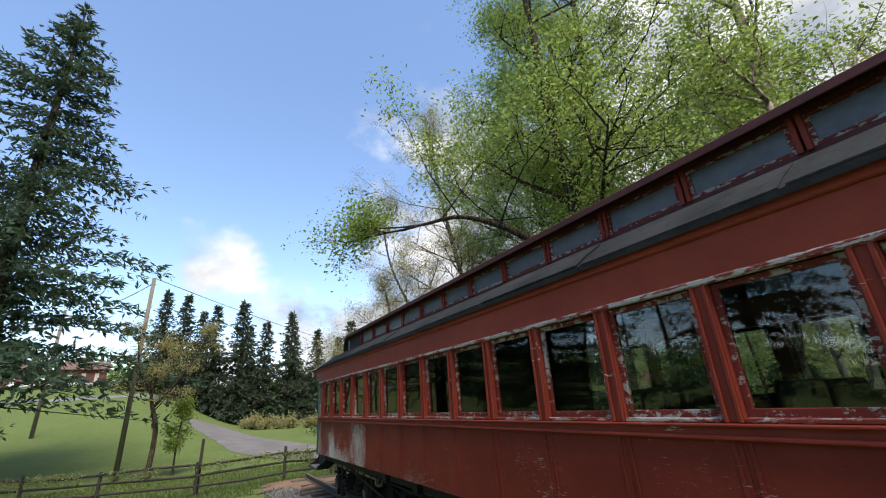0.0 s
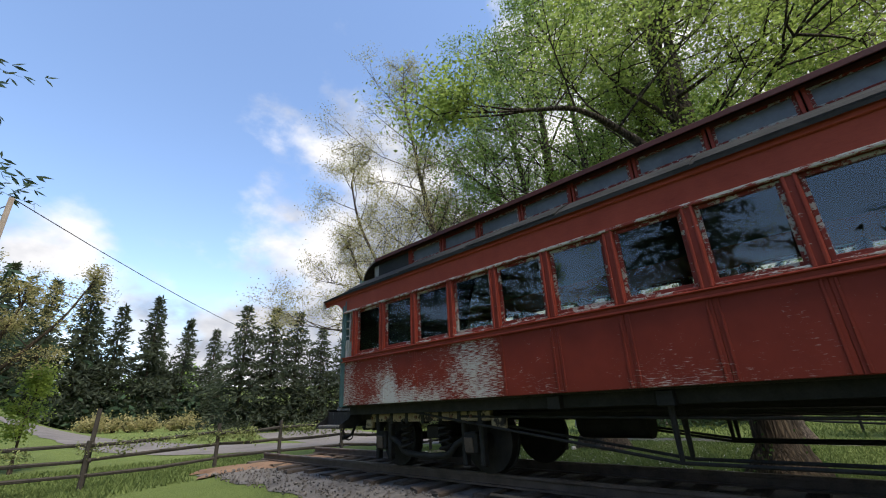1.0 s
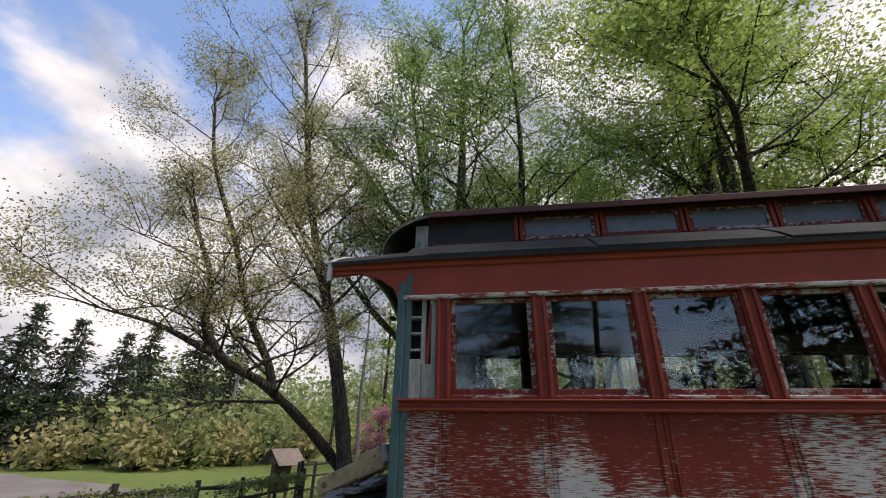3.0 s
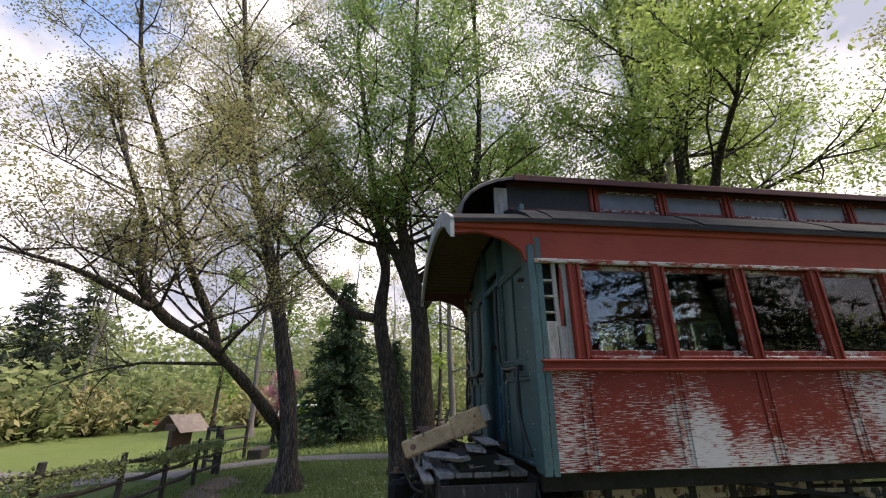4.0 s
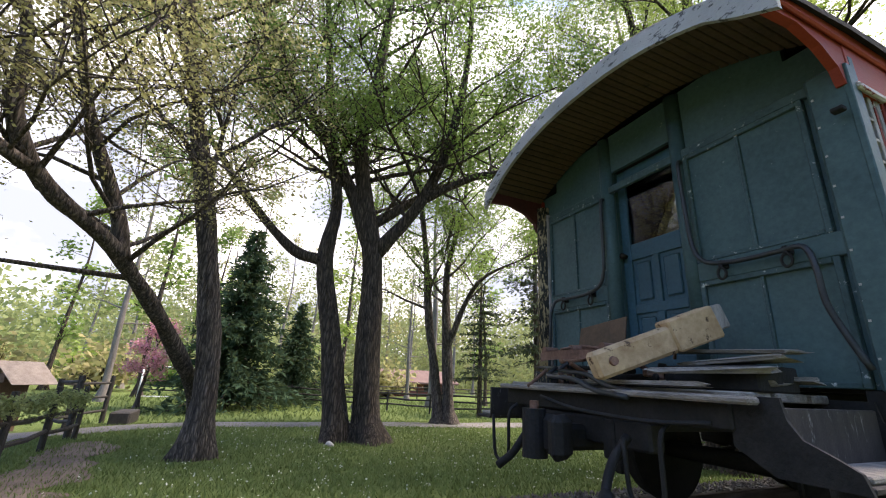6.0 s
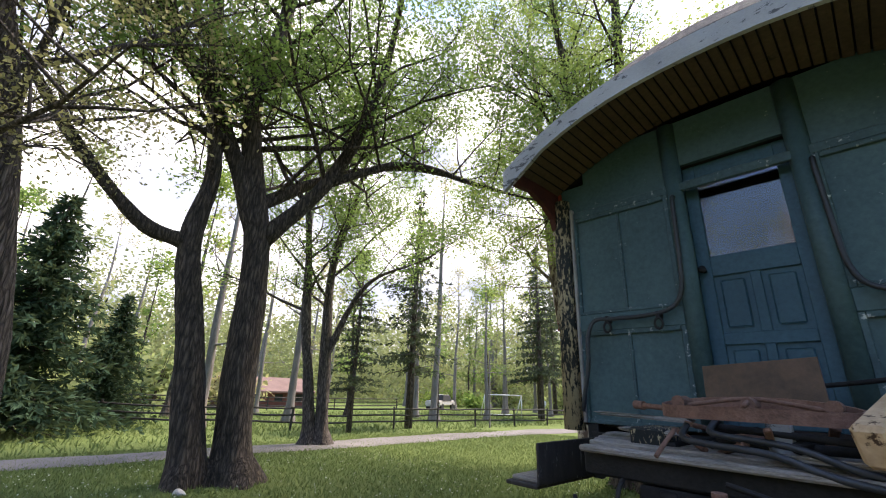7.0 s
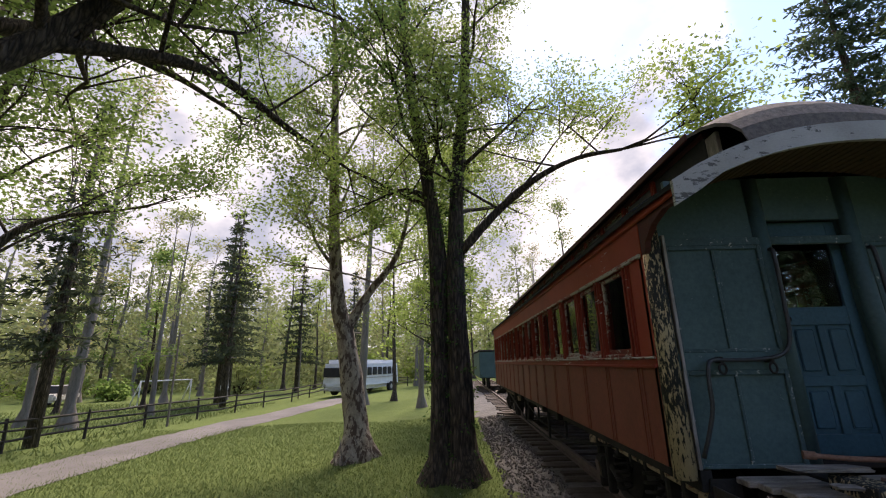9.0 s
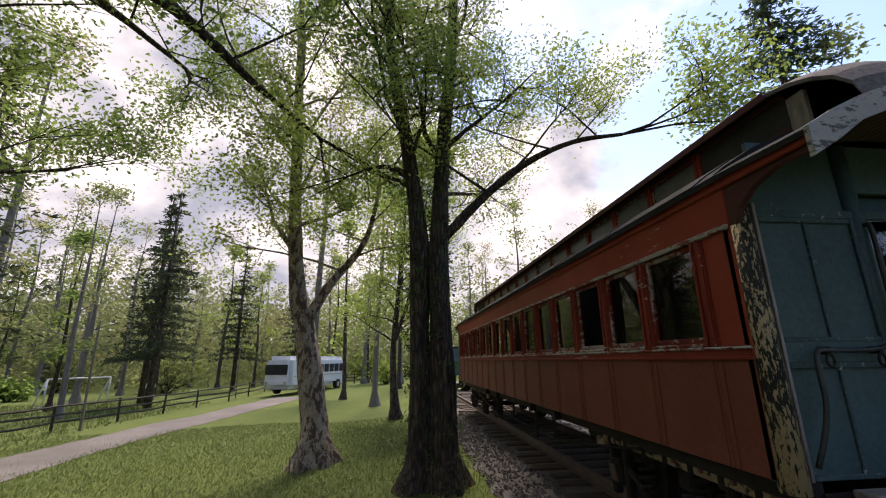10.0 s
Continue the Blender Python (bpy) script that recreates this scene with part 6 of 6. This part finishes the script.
# ---- far things ----
def bus():
    b = holder("white_bus", (13.0, -36.5, ground(13.0, -36.5)))
    tagged(b, "old white rounded bus parked across the lawn", "bus")
    bm = box(-1.25, 1.25, -4.9, 4.9, 0.45, 2.95, 0.0)
    for v in bm.verts:
        if v.co.z > 2:
            v.co.x *= 0.9
            v.co.y *= 0.97
    bmesh.ops.bevel(bm, geom=list(bm.edges), offset=0.32, segments=4, affect="EDGES")
    part("body", bm, m_white, b)
    for side in (-1, 1):
        for k in range(8):
            part("side_window", box(side * 1.255 - 0.02, side * 1.255 + 0.02, -3.9 + k * 0.95, -3.2 + k * 0.95, 1.62, 2.3, 0.015), m_tyre, b)
        part("trim_band", box(side * 1.262 - 0.015, side * 1.262 + 0.015, -4.4, 4.4, 1.36, 1.44), m_stone, b)
        for y in (-3.0, 2.9):
            v, f = cyl((side * 1.0, y, 0.46), (side * 1.29, y, 0.46), 0.46, 0.46, 20)
            wh = part("wheel", mesh_from("wheel", v, f, m_tyre), None, b)
            v, f = cyl((side * 1.29, y, 0.46), (side * 1.31, y, 0.46), 0.22, 0.2, 16)
            part("hub", mesh_from("hub", v, f, m_stone), None, wh)
    part("windscreen", box(-0.95, 0.95, 4.86, 4.92, 1.55, 2.3, 0.02), m_tyre, b)
    part("side_window", box(1.24, 1.28, 4.0, 4.5, 1.55, 2.3, 0.02), m_tyre, b)
    for x in (-0.8, 0.8):
        v, f = cyl((x, 4.85, 0.95), (x, 4.95, 0.95), 0.13, 0.12, 14)
        part("headlight", mesh_from("headlight", v, f, m_stone), None, b)
    part("bumper", box(-1.15, 1.15, 4.9, 5.0, 0.5, 0.68, 0.03), m_stone, b)
    b.rotation_euler = (0, 0, radians(-19))
    return b


bus()


def kiosk():
    k = holder("kiosk", (16.2, 9.4, ground(16.2, 9.4) - 0.1))
    tagged(k, "small timber notice kiosk with a shingled gable roof", "kiosk")
    for x in (-0.4, 0.4):
        part("post", box(x - 0.06, x + 0.06, -0.06, 0.06, -0.1, 1.7, 0.01), m_brownwood, k)
    part("board", box(-0.46, 0.46, -0.1, 0.1, 0.35, 1.5, 0.01), m_brownwood, k)
    for s in (-1, 1):
        for r in range(5):
            part("roof_board", obox(pose(0, s * (0.14 + r * 0.15), 2.03 - r * 0.125, s * -40, 0, 0), 1.4, 0.22, 0.02, 0.004), m_shingle, k)
    part("gable", box(-0.5, 0.5, -0.3, 0.3, 1.5, 1.75, 0.01), m_brownwood, k)
    k.rotation_euler = (0, 0, radians(-28))


kiosk()


def pole(x, y, h, r, lean, label, arms=True):
    p = holder("utility_pole", (x, y, ground(x, y)))
    tagged(p, label, "utility pole")
    v, f = cyl((0, 0, -0.3), (lean, 0, h), r, r * 0.75, 12)
    part("shaft", mesh_from("shaft", v, f, m_pole, True), None, p)
    if arms:
        part("crossarm", box(lean - 0.9, lean + 0.9, -0.06, 0.06, h - 0.55, h - 0.43, 0.01), m_pole, p)
        for dx in (-0.8, 0.8):
            v, f = cyl((lean + dx, 0, h - 0.43), (lean + dx, 0, h - 0.25), 0.04, 0.03, 8)
            part("insulator", mesh_from("insulator", v, f, m_iron), None, p)
    return Vector((x + lean, y, ground(x, y) + h))


p1 = pole(-5.7, 15.2, 9.9, 0.12, 0.1, "leaning grey wooden utility pole in the meadow", False)
p2 = pole(-13, 32, 9.5, 0.14, 0.1, "far wooden utility pole with a crossarm")
p3 = pole(30, 52, 9.5, 0.13, 0.0, "far utility pole among the trees")
for a, b, sag in ((p1, p3, 1.2), (p1 - Vector((0, 0, 0.3)), p2, 0.6)):
    pts = [a.lerp(b, k / 12) - Vector((0, 0, sag * 4 * (k / 12) * (1 - k / 12))) for k in range(13)]
    tagged(bar("power_line", pts, 0.02, m_tyre, None, 4, 1), "thin black overhead wire", "wire")
for x, y, h in ((18.3, -17.3, 4.5), (17.8, -33, 5.0)):
    v, f = cyl((x, y, ground(x, y) - 0.2), (x + 0.05, y, ground(x, y) + h), 0.05, 0.04, 8)
    tagged(part("lamp_pole", mesh_from("lamp_pole", v, f, m_pole)), "thin grey pole standing by the path", "pole")


def goal(x, y, rz):
    g = holder("soccer_goal", (x, y, ground(x, y)))
    tagged(g, "white metal soccer goal frame in the paddock", "goal")
    for pts in ([(-1.8, 0, 0), (-1.8, 0, 1.8)], [(1.8, 0, 0), (1.8, 0, 1.8)], [(-1.8, 0, 1.8), (1.8, 0, 1.8)], [(-1.8, 0, 1.8), (-1.8, -1.2, 0)], [(1.8, 0, 1.8), (1.8, -1.2, 0)], [(-1.8, -1.2, 0.03), (1.8, -1.2, 0.03)]):
        bar("goal_bar", pts, 0.05, m_white, g)
    g.rotation_euler = (0, 0, radians(rz))


goal(26.5, -29.0, 60)
goal(30, 7, 100)
v, f = cyl((21.2, -27.5, ground(21, -27) - 0.1), (21.2, -27.5, ground(21, -27) + 1.5), 0.07, 0.07, 8)
sg = tagged(part("sign_post", mesh_from("sign_post", v, f, m_fence)), "dark post with a round white board", "sign")
v, f = cyl((21.2, -27.45, ground(21, -27) + 1.25), (21.2, -27.40, ground(21, -27) + 1.25), 0.3, 0.3, 18)
part("round_board", mesh_from("round_board", v, f, m_white), None, sg)


def barn(x, y, rz, w, d, h, label):
    b = holder("barn", (x, y, ground(x, y)))
    tagged(b, label, "barn")
    part("wall", box(-w / 2, w / 2, -d / 2, d / 2, -0.5, h, 0.02), m_barn, b)
    bm = bmesh.new()
    pr = [(-d / 2 - 0.5, h - 0.1), (0, h + d * 0.28), (d / 2 + 0.5, h - 0.1), (d / 2 + 0.5, h - 0.25), (0, h + d * 0.28 - 0.18), (-d / 2 - 0.5, h - 0.25)]
    l, r = [bm.verts.new((-w / 2 - 0.4, p, z)) for p, z in pr], [bm.verts.new((w / 2 + 0.4, p, z)) for p, z in pr]
    bm.faces.new(l)
    bm.faces.new(r[::-1])
    for i in range(6):
        bm.faces.new((l[i], l[(i + 1) % 6], r[(i + 1) % 6], r[i]))
    part("roof", bm, m_barnroof, b)
    for k in range(int(w / 2.2)):
        xx = -w / 2 + 1.1 + k * 2.2
        part("window", box(xx - 0.4, xx + 0.4, d / 2 - 0.02, d / 2 + 0.04, h * 0.35, h * 0.75, 0.01), m_tyre, b)
        part("door", box(xx + 0.5, xx + 1.2, -d / 2 - 0.04, -d / 2 + 0.02, 0, h * 0.7, 0.01), m_stone, b)
    b.rotation_euler = (0, 0, radians(rz))


barn(43, -13, 100, 8, 4, 1.5, "long low stable with a reddish roof")
barn(-25, 108, 10, 8, 6, 3, "far red farm building beyond the road")
barn(-38, 112, -10, 8, 6, 3, "far red house beyond the parking lot")


def parked_car(x, y, rz, paint, label):
    c = holder("parked_car", (x, y, ground(x, y)))
    tagged(c, label, "car", "parked cars")
    bm = box(-2.15, 2.15, -0.88, 0.88, 0.35, 0.95, 0.0)
    bmesh.ops.bevel(bm, geom=list(bm.edges), offset=0.15, segments=2, affect="EDGES")
    part("body", bm, paint, c)
    bm = box(-1.3, 1.1, -0.8, 0.8, 0.9, 1.5, 0.0)
    for v in bm.verts:
        if v.co.z > 1.2:
            v.co.x *= 0.72
            v.co.y *= 0.86
    part("cabin", bm, m_tyre, c)
    part("roof", box(-0.9, 0.75, -0.66, 0.66, 1.49, 1.53, 0.01), paint, c)
    for wx in (-1.35, 1.35):
        for wy in (-0.8, 0.8):
            v, f = cyl((wx, wy - 0.1, 0.33), (wx, wy + 0.1, 0.33), 0.33, 0.33, 16)
            part("wheel", mesh_from("wheel", v, f, m_tyre), None, c)
    c.rotation_euler = (0, 0, radians(rz))


for k, (x, y, p) in enumerate(((-34, 84, m_carpaint), (-31, 96, m_white), (-27, 97, m_stone), (-23, 97, m_white), (-19.5, 97, m_carpaint), (-16, 97, m_white), (36, -30, m_stone))):
    parked_car(x, y, 10 + k * 17, p, "parked car far across the meadow")
tent = holder("red_tent", (41, 22, ground(41, 22)))
tagged(tent, "small red play tent on the slope", "tent")
v = [(-0.9, -0.8, 0), (0.9, -0.8, 0), (0.9, 0.8, 0), (-0.9, 0.8, 0), (-0.5, 0, 1.3), (0.5, 0, 1.2)]
part("canvas", mesh_from("canvas", v, [(0, 1, 5, 4), (1, 2, 5), (2, 3, 4, 5), (3, 0, 4), (3, 2, 1, 0)], m_redcloth), None, tent)
# a dark hopper car stands further down the same track
hop = holder("freight_car", (1.475, -30, RAIL_TOP))
tagged(hop, "dark green freight car standing further down the track", "railway car")
bm = box(-1.4, 1.4, -4, 4, 0.75, 2.5, 0.05)
part("body", bm, m_green, hop)
part("roof", box(-1.45, 1.45, -4.05, 4.05, 2.5, 2.62, 0.04), m_roof, hop)
for y in (-3, -1.6, 1.6, 3):
    for x in (-0.72, 0.72):
        v, f = cyl((x - 0.07, y, 0.42), (x + 0.07, y, 0.42), 0.42, 0.42, 20)
        part("wheel", mesh_from("wheel", v, f, m_iron), None, hop)
